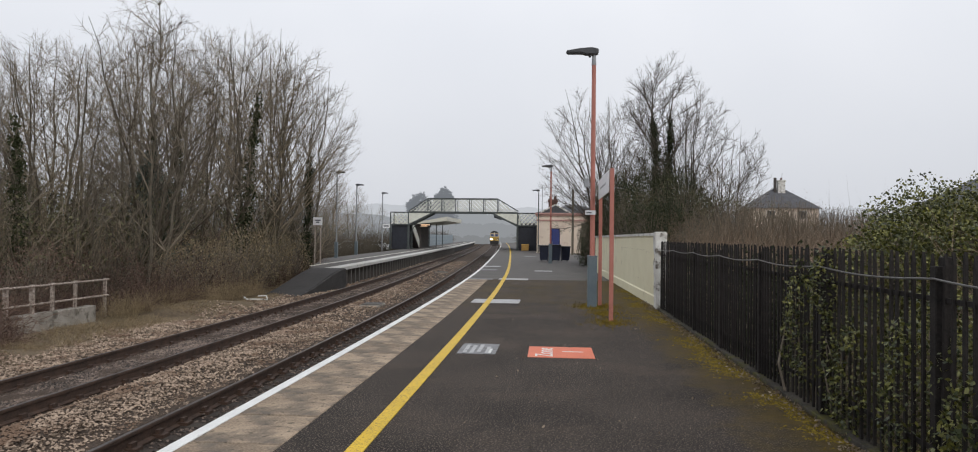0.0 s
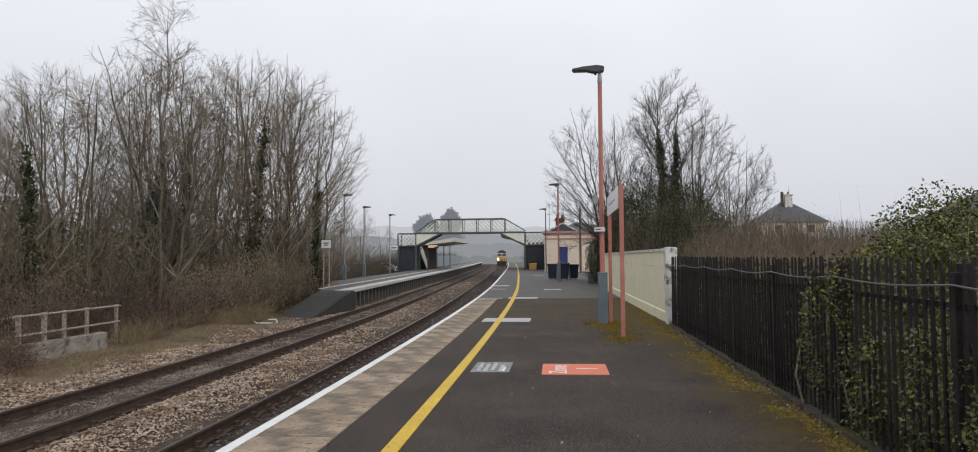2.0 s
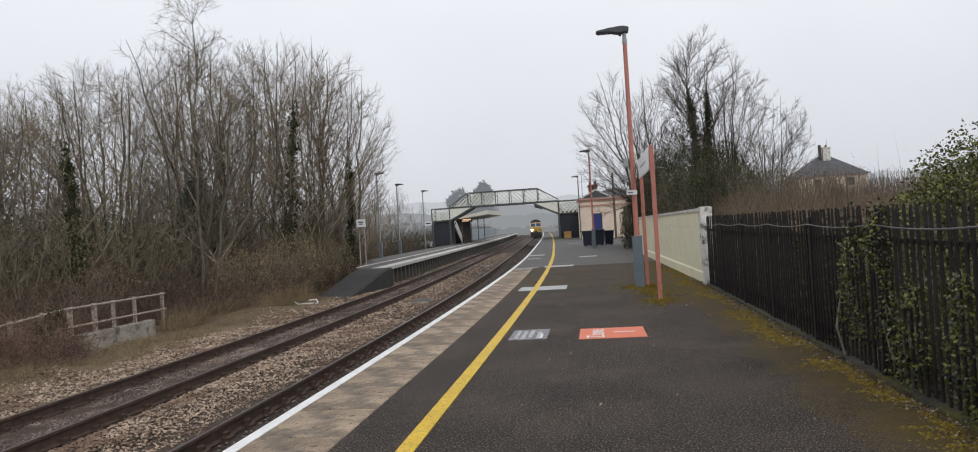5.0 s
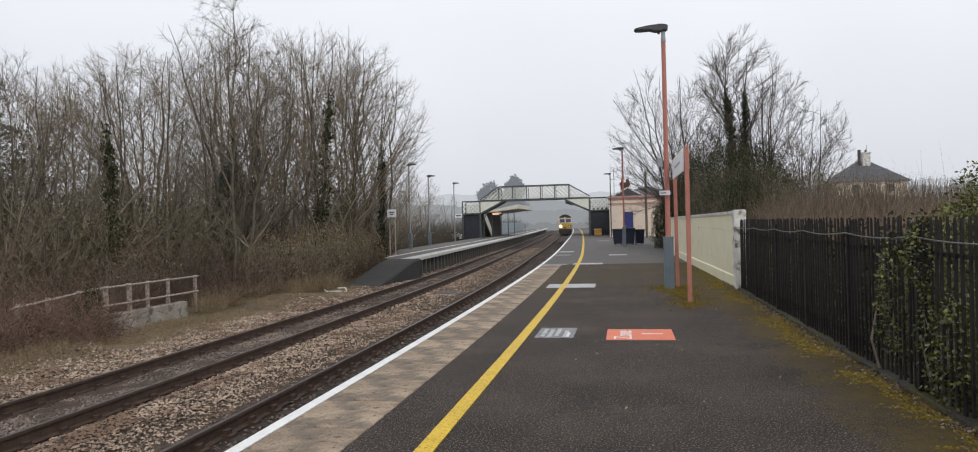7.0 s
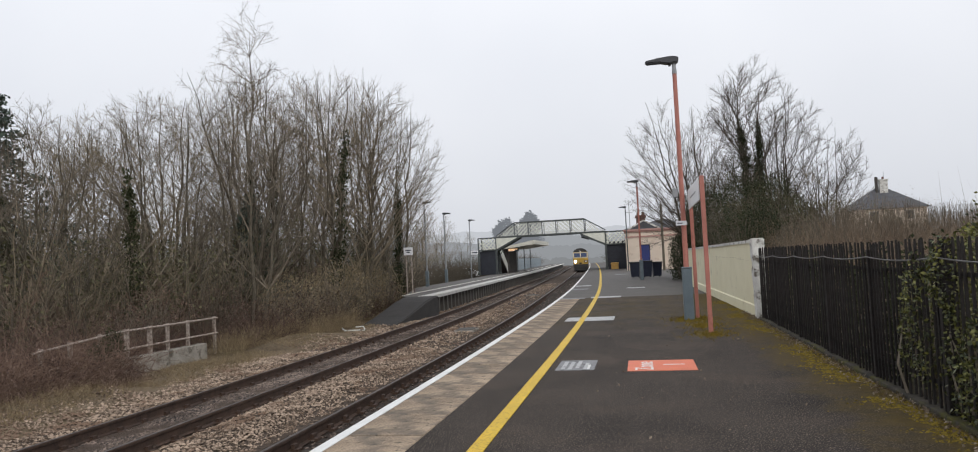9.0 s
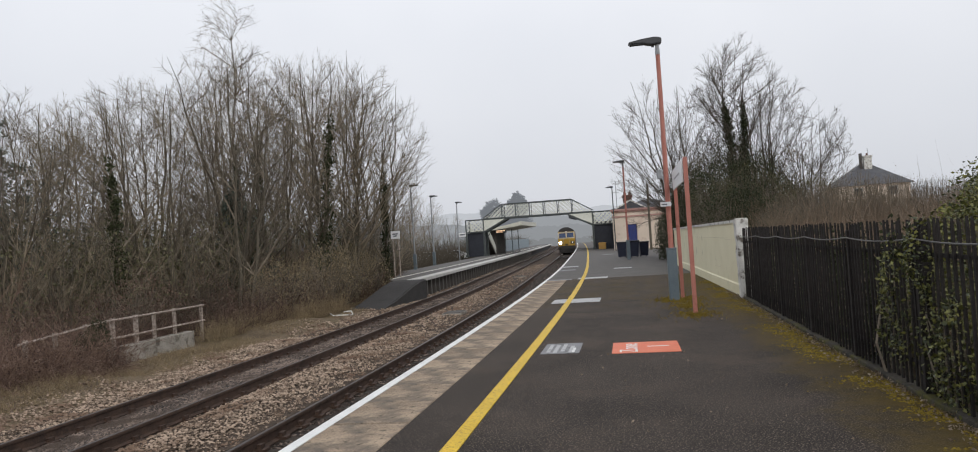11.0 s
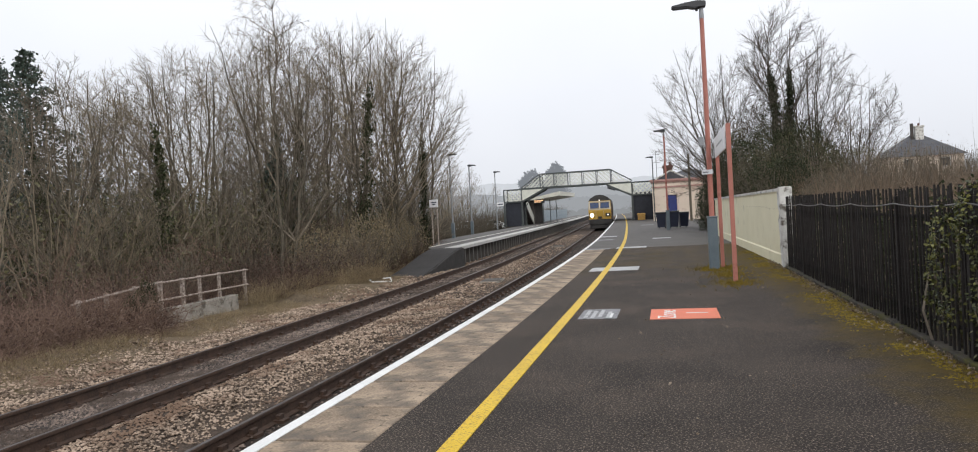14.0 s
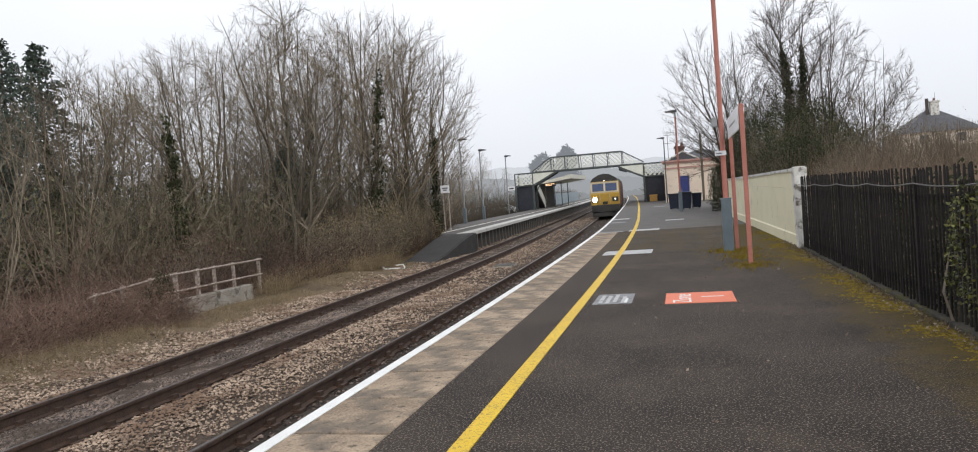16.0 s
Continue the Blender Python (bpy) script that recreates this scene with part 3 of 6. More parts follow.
mark("cross_bar", -3.60, -2.75, 40.2, 41.3, "pale_paint", "pale painted bar across the platform")
mark("cross_bar", -0.75, 0.10, 35.6, 36.4, "pale_paint", "pale painted bar across the platform")
mark("cross_bar", -3.20, -2.2, 28.3, 28.9, "grey_paint", "faint painted bar across the platform")
mark("cross_bar", -2.2, -1.2, 61.5, 63.2, "grey_paint", "faint painted bar across the platform")



def lettering(text, x, y, size, parent, mat, stretch=1.0):
    """Painted letters that read away from the viewer, tops towards the track."""
    curve = bpy.data.curves.new("lettering", "FONT")
    curve.body, curve.size, curve.extrude = text, size, 0.0015
    tmp = bpy.data.objects.new("lettering", curve)
    me = bpy.data.meshes.new_from_object(tmp)
    bpy.data.objects.remove(tmp)
    me.materials.append(M[mat])
    ob = new("lettering", me)
    ob.parent = parent
    ob.matrix_basis = pose(x, y, 0.0055, 0, 0, 90)
    return tagged(ob, "white painted letters")


lettering("Zone", 0.06, 10.32, 0.36, zone, "white_paint")
lettering("1", 0.50, 10.68, 0.44, zone, "white_paint")
for i, (x, a, c) in enumerate(((-1.20, 10.55, 11.25), (-1.10, 10.5, 11.2), (-1.0, 10.6, 11.3), (-0.88, 10.5, 11.1))):
    part("text_bar", boxes((x - 0.028, x + 0.028, a, c, 0.002, 0.0065)), "pale_paint", worn, "worn pale writing")
part("text_bar", boxes((-0.86, -0.82, 10.5, 10.9, 0.002, 0.0065)), "white_paint", worn, "worn pale writing")

far_platform = thing("platform_far", "far station platform on a trestle front with a pale edge", "platform", kind="structure")
FAR_YS = steps(36, 215)
tapered, faces = swept([(FAR_EDGE - 0.7, 0.0), (-14.4, 0.0), (-14.4, -1.2), (FAR_EDGE - 0.7, -1.2)], FAR_YS)
tapered = [(x + (3.0 * max(0, 1 - (y - 36) / 14) if i % 4 in (1, 2) else 0), y, z) for i, (x, y, z) in enumerate(tapered)]
part("surface", (tapered, faces), "asphalt_far", far_platform)
# near-black colour stands in for the shadow behind the trestle posts
part("front_wall", swept([(FAR_EDGE - 0.45, -0.165), (FAR_EDGE - 0.69, -0.165), (FAR_EDGE - 0.69, -1.2), (FAR_EDGE - 0.45, -1.2)], FAR_YS), "train_dark", far_platform, "recessed front wall with its shadow painted black")
part("edge_coping", swept([(FAR_EDGE, 0.003), (FAR_EDGE - 0.69, 0.003), (FAR_EDGE - 0.69, -0.16), (FAR_EDGE, -0.16)], FAR_YS), "coping_pale", far_platform, "pale concrete coping")
part("tactile_line", swept([(FAR_EDGE - 2.1, 0.006), (FAR_EDGE - 1.9, 0.006), (FAR_EDGE - 1.9, -0.01), (FAR_EDGE - 2.1, -0.01)], steps(38, 200)), "canopy", far_platform, "faded cream line")
bm = bmesh.new()
prism(bm, [(36, -0.003), (36, -1.2), (30.9, -1.2), (30.9, -1.05), (32.5, -0.74), (34.6, -0.2), (35.4, -0.05)], "x", FAR_EDGE - 0.28, -11.75)
for v in bm.verts:
    v.co.x -= 0.13 * (36 - v.co.y)
part("ramp", bm, "ramp", far_platform, "dark asphalt end ramp")
# thin slab added along the ramp's track side, black to stand for shade
bm = bmesh.new()
prism(bm, [(36, -0.02), (36, -1.2), (30.7, -1.2), (30.7, -1.07), (32.5, -0.77), (34.6, -0.23), (35.4, -0.08)], "x", FAR_EDGE - 0.20, FAR_EDGE - 0.275)
for v in bm.verts:
    v.co.x -= 0.13 * (36 - v.co.y)
part("ramp_shade_slab", bm, "train_dark", far_platform, "black slab added for the shade on the ramp's side")
post_mesh = None
for i in range(75):
    y = 36.15 + i * 1.05
    x = FAR_EDGE + bend(y)
    if post_mesh is None:
        ob = part("front_post", boxes((-0.44, -0.10, -0.10, 0.10, -1.2, -0.16)), "asphalt_far", far_platform)
        post_mesh = ob.data
    else:
        ob = new("front_post", post_mesh)
        ob.parent = far_platform
    ob.matrix_basis = pose(x, y, 0)


def build_track(centre, name, label):
    track = thing(name, label, "railway track", kind="structure")
    head = [(-0.036, 0.0), (-0.03, 0.006), (0.03, 0.006), (0.036, 0.0), (0.036, -0.035), (0.01, -0.05), (0.012, -0.165), (0.075, -0.185), (0.075, -0.2), (-0.075, -0.2), (-0.075, -0.185), (-0.012, -0.165), (-0.01, -0.05), (-0.036, -0.035)]
    for side in (-0.752, 0.752):
        rail = part("rail", swept([(centre + side + x, RAIL + z - 0.006) for x, z in head], steps(-20, 420, 2.0)), "rail_side", track)
        part("running_band", swept([(centre + side + x, RAIL + z) for x, z in ((-0.026, 0.0025), (0.026, 0.0025), (0.026, -0.003), (-0.026, -0.003))], steps(-20, 420, 2.0)), "rail_top", rail, "worn grey running band")
    me = None
    for i in range(150):
        y = 3.0 + 0.65 * i
        if me is None:
            bm = boxes((-1.27, 1.27, -0.125, 0.125, -0.15, 0.0), bevel=0.012)
            first = part("sleeper", bm, "sleeper", track)
            me, ob = first.data, first
        else:
            ob = new("sleeper", me)
            ob.parent = track
        ob.matrix_basis = pose(centre + bend(y), y, RAIL - 0.206 - 0.03 * (centre == FAR), 0, 0, -math.degrees(math.atan((bend(y - 0.5) - bend(y + 0.5)))) * -1)
    chair = None
    for i in range(72):
        y = 3.0 + 0.65 * i
        for side in (-0.752, 0.752):
            if chair is None:
                bm = boxes((-0.17, 0.17, -0.085, 0.085, 0.0, 0.045), (-0.105, -0.045, -0.06, 0.06, 0.045, 0.105), (0.045, 0.105, -0.06, 0.06, 0.045, 0.105))
                ob = part("rail_chair", bm, "rail_side", track)
                chair = ob.data
            else:
                ob = new("rail_chair", chair)
                ob.parent = track
            ob.matrix_basis = pose(centre + side + bend(y), y, RAIL - 0.206 - 0.03 * (centre == FAR))
    part("oily_bed", swept([(centre - 0.70, -1.2), (centre - 0.70, -1.069), (centre + (1.3 if centre == NEAR else 0.70), -1.069), (centre + (1.3 if centre == NEAR else 0.70), -1.2)], steps(-20, 420, 4)), "oily_bed", track, "dark oil-stained ballast between the rails")
    return track


build_track(NEAR, "track_near", "running line with rusty rails on old sleepers beside the platform")
build_track(FAR, "track_far", "second running line with rusty rails in brown ballast")


def build_stones():
    """Loose ballast stones lying on the bed."""
    rng = random.Random(5)
    shape = [(1, 0, 0), (-0.9, 0.1, 0.1), (0.1, 0.9, -0.1), (0, -1, 0.05), (0.1, 0.05, 0.75), (-0.05, 0, -0.7)]
    tris = [(0, 2, 4), (2, 1, 4), (1, 3, 4), (3, 0, 4), (2, 0, 5), (1, 2, 5), (3, 1, 5), (0, 3, 5)]
    heaps = {"stone": ([], []), "oily_stone": ([], [])}
    for y0, y1, count, size in ((4.5, 12, 40000, 0.026), (12, 22, 38000, 0.030), (22, 40, 18000, 0.038), (40, 75, 7000, 0.05)):
        for _ in range(count):
            y, x = rng.uniform(y0, y1), rng.uniform(-11.7, -3.35)
            if rng.random() < 0.34:
                x = FAR + rng.uniform(-0.66, 0.66)
            if x < -10.9 and rng.random() < (-10.9 - x) * 1.1:
                continue
            d_near, d_far = abs(x - NEAR), abs(x - FAR)
            d = min(d_near, d_far)
            if abs(d - 0.752) < 0.1:
                continue
            oily = d_near < 0.72 or d_far < 0.72 or x > NEAR
            if d_near < 0.72 and rng.random() < 0.5:
                continue
            z = -1.075 if d < 0.95 else -1.0 if d > 1.15 else -1.075 + 0.375 * (d - 0.95)
            if x < -10.3:
                z = max(-1.0 + 0.133 * (x + 10.3), ground_height(x, y) - 0.005)
            if x > NEAR + 0.9:
                z = -1.085
            if -7.0 < x < -5.8:
                z += 0.05 * rng.random() * (1 - abs(x + 6.4) / 0.6)
            elif d < 1.27:
                if (y - 3.0) % 0.65 < 0.14 or (y - 3.0) % 0.65 > 0.51:
                    if d_near < 1.27 and rng.random() < 0.85:
                        continue
                    z += 0.03 * (d_near < 1.27)
            s = size * rng.uniform(0.55, 1.5) * (0.75 if -6.1 < x < -5.4 else 1.0)
            v, f = heaps["oily_stone" if oily else "stone"]
            a, k = rng.uniform(0, 6.283), len(v)
            c, n, t = math.cos(a) * s, math.sin(a) * s, rng.uniform(0.6, 1.0)
            tip = rng.uniform(-0.4, 0.4)
            for p, q, r in shape:
                p, q, r = p * rng.uniform(0.75, 1.2), q * rng.uniform(0.7, 1.15), r * t + tip * p
                v.append((x + bend(y) + c * p - n * q, y + n * p + c * q, z + s * (r + 0.4)))
            f += [(k + i, k + j, k + l) for i, j, l in tris]
    tagged(part("ballast_stones", heaps["stone"], "stone"), "loose brown and grey ballast stones", "stones", kind="stuff")
    tagged(part("ballast_stones", heaps["oily_stone"], "oily_stone"), "dark oil-stained ballast stones between the rails", "stones", kind="stuff")


build_stones()

# ---- fence, wall and furniture of the near platform ----
def build_fence():
    fence = thing("iron_fence", "black iron paling fence on a low kerb along the platform", "fence")
    end, start = 17.35, -6.0
    paling = None
    y = start
    rng = random.Random(3)
    k = 0
    while y < end:
        if paling is None:
            bm = bmesh.new()
            prism(bm, [(-0.015, 0.06), (0.015, 0.06), (0.015, 1.51), (0.0, 1.59), (-0.015, 1.51)], "x", -0.010, 0.010)
            ob = part("paling", bm, "iron", fence)
            paling = ob.data
        else:
            ob = new("paling", paling)
            ob.parent = fence
        ob.matrix_basis = pose(FENCE + rng.uniform(-0.006, 0.006), y, rng.uniform(-0.012, 0.012), rng.uniform(-0.6, 0.6), rng.uniform(-0.4, 0.4), rng.uniform(-4, 4))
        y += 0.124
        k += 1
    y = -5.15
    while y < end:
        part("post", boxes((FENCE + 0.02, FENCE + 0.09, y - 0.04, y + 0.04, -0.1, 1.56), (FENCE - 0.03, FENCE + 0.02, y - 0.035, y + 0.035, 0.05, 1.5), bevel=0.006), "iron", fence)
        y += 2.05
    for z in (0.28, 1.28):
        part("fence_rail", boxes((FENCE + 0.012, FENCE + 0.026, start, end, z - 0.018, z + 0.018)), "iron", fence)
    part("kerb", boxes((FENCE - 0.06, FENCE + 0.1, start, end, -0.06, 0.045), bevel=0.015), "kerb", fence, "low mossy concrete kerb")
    tubes = Tubes()
    y = start
    pts = []
    while y < 17.4:
        u = ((y + 5.15) % 2.05) / 2.05
        pts.append(Vector((FENCE - 0.04, y, 1.42 - 0.035 * 4 * u * (1 - u))))
        y += 0.205
    tubes.add(pts, [0.008] * len(pts), 6)
    cable = tagged(part("cable", tubes.data(), "cable", fence), "thin grey cable slung along the palings")


build_fence()


def build_wall():
    wall = thing("boundary_wall", "cream painted concrete panel wall with a flaking white end pier", "wall")
    bm = bmesh.new()
    a, b = (2.55, 17.75), (2.20, 36.5)
    verts = []
    for x, y, top in ((a[0], a[1], 1.72), (b[0], b[1], 1.66)):
        verts.append([bm.verts.new((x + dx, y, z)) for dx, z in ((-0.03, -0.1), (-0.03, 0.24), (0.0, 0.27), (0.0, top), (0.16, top), (0.16, -0.1))])
    for i in range(6):
        bm.faces.new((verts[0][i], verts[0][(i + 1) % 6], verts[1][(i + 1) % 6], verts[1][i]))
    bm.faces.new(verts[0][::-1]), bm.faces.new(verts[1])
    part("panel", bm, "cream_wall", wall)
    bm = bmesh.new()
    for i in range(7):
        y0, y1 = a[1] + i * 2.68, a[1] + i * 2.68 + 2.66
        x0, x1 = a[0] - 0.35 * (y0 - a[1]) / 18.75, a[0] - 0.35 * (y1 - a[1]) / 18.75
        t0, t1 = 1.72 - 0.06 * (y0 - a[1]) / 18.75, 1.72 - 0.06 * (y1 - a[1]) / 18.75
        q = [bm.verts.new((x + dx, y, z)) for x, y, t in ((x0, y0, t0), (x1, y1, t1)) for dx, z in ((-0.035, t), (0.19, t), (0.19, t + 0.07), (-0.035, t + 0.07))]
        for face in ((0, 1, 2, 3), (7, 6, 5, 4), (0, 4, 5, 1), (1, 5, 6, 2), (2, 6, 7, 3), (3, 7, 4, 0)):
            bm.faces.new([q[j] for j in face])
    part("coping", bm, "white_wall", wall, "weathered white coping")
    rng = random.Random(8)
    bm = bmesh.new()
    box(bm, 2.47, 2.74, 17.45, 17.78, -0.08, 1.79)
    bmesh.ops.subdivide_edges(bm, edges=bm.edges[:], cuts=9, use_grid_fill=True)
    for v in bm.verts:
        d = noise.noise((v.co.x * 7, v.co.y * 7, v.co.z * 5))
        v.co.x += 0.035 * d - (0.02 * v.co.z)
        v.co.y += 0.03 * noise.noise((v.co.x * 9, v.co.z * 6, 4.0))
    part("end_pier", bm, "white_wall", wall, "broken white-painted end pier")
    part("capping_stone", boxes((2.46, 2.69, 17.47, 17.78, 1.775, 1.81), bevel=0.01), "white_wall", wall)


build_wall()


def build_lamp(name, x, y, z0, height, reach, pole, label, box_height=1.2, thick=0.062, face=-1):
    lamp = thing(name, label, "lamp post", pose(x, y, z0), group="platform lamps")
    bm = bmesh.new()
    bar(bm, (0, 0, 0), (0, 0, height - 0.35), thick, thick * 0.8, 12)
    part("pole", bm, pole, lamp)
    if box_height:
        part("base_cabinet", boxes((-0.11, 0.11, -0.11, 0.11, 0, box_height), (-0.122, 0.122, -0.122, 0.122, box_height, box_height + 0.03), bevel=0.012), "cabinet", lamp, "blue-grey steel base cabinet")
    bm = bmesh.new()
    bar(bm, (0, 0, height - 0.36), (0, 0, height - 0.1), thick * 0.95, thick * 0.7, 10)
    part("spigot", bm, "galvanised", lamp)
    bm = bmesh.new()
    s = face
    prism(bm, [(-s * 0.10, height - 0.10), (-s * 0.11, height + 0.02), (s * 0.05, height + 0.055), (s * (reach * 0.55), height + 0.03), (s * reach, height - 0.02), (s * reach, height - 0.07), (s * reach * 0.5, height - 0.075), (s * 0.15, height - 0.12)], "y", -0.11, 0.11)
    bmesh.ops.bevel(bm, geom=bm.edges[:], offset=0.018, segments=2, affect="EDGES")
    head = part("lantern", bm, "lantern", lamp, "slim dark grey LED lantern")
    part("lens", boxes((s * reach * 0.45, s * reach * 0.95, -0.08, 0.08, height - 0.085, height - 0.074)), "glass", head)
    part("sensor", boxes((s * 0.10 - 0.03, s * 0.10 + 0.03, -0.03, 0.03, height - 0.17, height - 0.1), bevel=0.01), "lantern", head)
    return lamp


build_lamp("platform_lamp", 1.0, 17.7, 0, 6.12, 0.66, "pink", "tall faded red lamp post with a blue-grey base cabinet")
lamp_sign = thing("lamp_notice", "small white notice on a bracket on the red lamp post", "sign", pose(0.99, 17.6, 2.24))
part("plate", boxes((-0.17, 0.07, -0.03, -0.015, -0.045, 0.06)), "sign_white", lamp_sign)
part("clamp", boxes((-0.09, 0.09, -0.015, 0.0, -0.03, 0.03)), "galvanised", lamp_sign)
part("print", boxes((-0.14, -0.02, -0.034, -0.03, -0.005, 0.015)), "sign_dark", lamp_sign)
speaker = thing("loudspeaker", "small dark loudspeaker clamped to the red lamp post", "loudspeaker", pose(0.86, 17.7, 2.95))
part("case", boxes((-0.07, 0.05, -0.06, 0.06, -0.1, 0.12), bevel=0.015), "galvanised", speaker)

name_sign = thing("station_sign", "white station name board on two faded red posts", "sign")
for y in (14.6, 17.9):
    part("post", boxes((1.20 - 0.04, 1.20 + 0.04, y - 0.04, y + 0.04, -0.05, 3.02), bevel=0.006), "pink", name_sign)
board = part("board", boxes((1.135, 1.158, 14.75, 17.75, 2.56, 3.0), bevel=0.004), "sign_white", name_sign, "white enamel board seen nearly edge on")
part("print", boxes((1.131, 1.135, 15.4, 17.1, 2.76, 2.80)), "pale_paint", board, "faded lettering")

build_lamp("platform_lamp", 0.0, 46.7, 0, 6.15, 0.6, "pink", "faded red lamp post with a blue-grey base cabinet")
build_lamp("platform_lamp", -1.25, 75.0, 0, 6.4, 0.65, "bridge_dark", "slim dark lamp post beside the station building", 0)
for x, y, h in ((-15.3, 51.9, 6.15), (-16.1, 60.3, 5.85), (-17.4, 75.4, 6.05), (-18.5, 104.0, 6.4), (-20.5, 118.0, 6.3)):
    build_lamp("platform_lamp", x, y, 0, h, 0.6, "galvanised", "galvanised lamp post on the far platform", 1.1 if y < 70 else 0, 0.065, 1)

far_sign = thing("station_sign", "white station name board on two thin posts, far platform", "sign")
for x in (-13.0, -12.68):
    part("post", boxes((x - 0.025, x + 0.025, 39.97, 40.03, 0, 2.2)), "rust", far_sign)
board = part("board", boxes((-13.1, -12.58, 39.93, 39.97, 2.17, 2.6), bevel=0.01), "sign_white", far_sign)
for z, a in ((2.44, 0.16), (2.33, 0.1)):
    part("print", boxes((-12.84 - a, -12.84 + a, 39.925, 39.93, z - 0.03, z + 0.03)), "sign_dark", board)
post_sign = thing("lamp_notice", "small white notice on a far platform lamp post", "sign", pose(-17.3, 75.2, 2.6))
part("plate", boxes((0.0, 0.75, -0.03, 0.0, -0.2, 0.2)), "sign_white", post_sign)
part("print", boxes((0.1, 0.65, -0.035, -0.03, -0.06, 0.06)), "sign_dark", post_sign)


# ---- footbridge ----
def lattice(bm, x0, x1, z0, top0, top1, y, pitch=0.5):
    """Crossed flat bars between two chords; the upper one may slope."""
    span = x1 - x0

    def top(x):
        return top0 + (top1 - top0) * (x - x0) / span
    n = math.ceil((span + 2.5) / pitch)
    for s in (1, -1):
        for i in range(-8, n + 8):
            x = x0 + i * pitch if s > 0 else x1 - i * pitch
            pts = []
            for k in range(41):
                u = k / 40 * 2.2
                p = (x + s * u, z0 + u)
                if x0 <= p[0] <= x1 and p[1] <= top(p[0]):
                    pts.append(p)
            if len(pts) > 1:
                strut(bm, (pts[0][0], y + 0.012 * s, pts[0][1]), (pts[-1][0], y + 0.012 * s, pts[-1][1]), 0.062, 0.02)
    return bm


def build_bridge():
    Y = 88.0
    bridge = thing("footbridge", "lattice footbridge with dark frame and cream lattice over the tracks", "footbridge")
    xs = (-19.3, -17.1, -14.75, -6.35, -3.95, -1.55)
    deck, hand, low = 4.56, 6.13, 2.95
    for y in (Y, Y + 2.0):
        side = part("side_girder", strut(strut(bmesh.new(), (xs[1], y, deck - 0.09), (xs[4], y, deck - 0.09), 0.20, 0.12), (xs[2], y, hand), (xs[3], y, hand), 0.12, 0.14), "bridge_dark", bridge)
        part("sloping_rail", strut(bmesh.new(), (xs[1], y, deck + 0.03), (xs[2], y, hand), 0.11, 0.12), "bridge_dark", side)
        part("sloping_rail", strut(bmesh.new(), (xs[3], y, hand), (xs[4], y, deck + 0.15), 0.11, 0.12), "bridge_dark", side)
        n = 5
        for i in range(n + 1):
            x = xs[2] + (xs[3] - xs[2]) * i / n
            part("upright", boxes((x - 0.05, x + 0.05, y - 0.08, y + 0.08, deck, hand)), "bridge_dark", side)
        for i in range(n):
            a, b = xs[2] + (xs[3] - xs[2]) * i / n, xs[2] + (xs[3] - xs[2]) * (i + 1) / n
            part("lattice", lattice(bmesh.new(), a + 0.05, b - 0.05, deck, hand - 0.05, hand - 0.05, y), "bridge_cream", side, "cream crossed lattice bars")
        part("lattice", lattice(bmesh.new(), xs[1] + 0.2, xs[2] - 0.05, deck, deck + 0.1, hand - 0.05, y), "bridge_cream", side, "cream crossed lattice bars")
        part("lattice", lattice(bmesh.new(), xs[3] + 0.05, xs[4] - 0.2, deck, hand - 0.05, deck + 0.1, y), "bridge_cream", side, "cream crossed lattice bars")
        for a, b, s in ((xs[0], xs[1], 0), (xs[4], xs[5], 1)):
            z0, z1 = low, deck - 0.16
            part("landing_rail", strut(bmesh.new(), (a, y, z0), (b, y, z0), 0.14, 0.12), "bridge_dark", side)
            part("landing_rail", strut(bmesh.new(), (a, y, z1 + 0.05), (b, y, z1 + 0.05), 0.12, 0.12), "bridge_dark", side)
            for x in (a, b):
                part("upright", boxes((x - 0.06, x + 0.06, y - 0.08, y + 0.08, z0, z1)), "bridge_dark", side)
            part("lattice", lattice(bmesh.new(), a + 0.06, b - 0.06, z0 + 0.07, z1, z1, y), "bridge_cream", side, "cream crossed lattice bars")
        for a, b, c in ((xs[1], xs[2] + 0.5, -1), (xs[4], xs[3] - 0.5, 1)):
            bm = bmesh.new()
            prism(bm, [(a, low + 0.12), (b, deck - 0.2), (a, deck - 0.2)], "y", y - 0.03, y + 0.03)
            part("string_board", bm, "bridge_cream", side, "cream boarded stair side")
            part("stringer", strut(bmesh.new(), (a, y, low - 0.05), (b, y, deck - 0.22), 0.2, 0.14), "bridge_dark", side)
    part("deck", boxes((xs[2], xs[3], Y + 0.06, Y + 1.94, deck - 0.14, deck - 0.02)), "dark_brick", bridge)
    for a, b, c, d in ((xs[1], low, xs[2], deck - 0.1), (xs[4], low, xs[3], deck - 0.1)):
        for i in range(9):
            x, z = a + (c - a) * (i + 0.5) / 9, b + (d - b) * (i + 0.5) / 9
            part("step", boxes((x - 0.15, x + 0.15, Y + 0.08, Y + 1.92, z - 0.02, z + 0.03)), "dark_brick", bridge)
    for a, b in ((xs[0], xs[1]), (xs[4], xs[5])):
        part("landing", boxes((a + 0.07, b - 0.07, Y + 0.07, Y + 1.93, low - 0.02, low + 0.06)), "dark_brick", bridge)
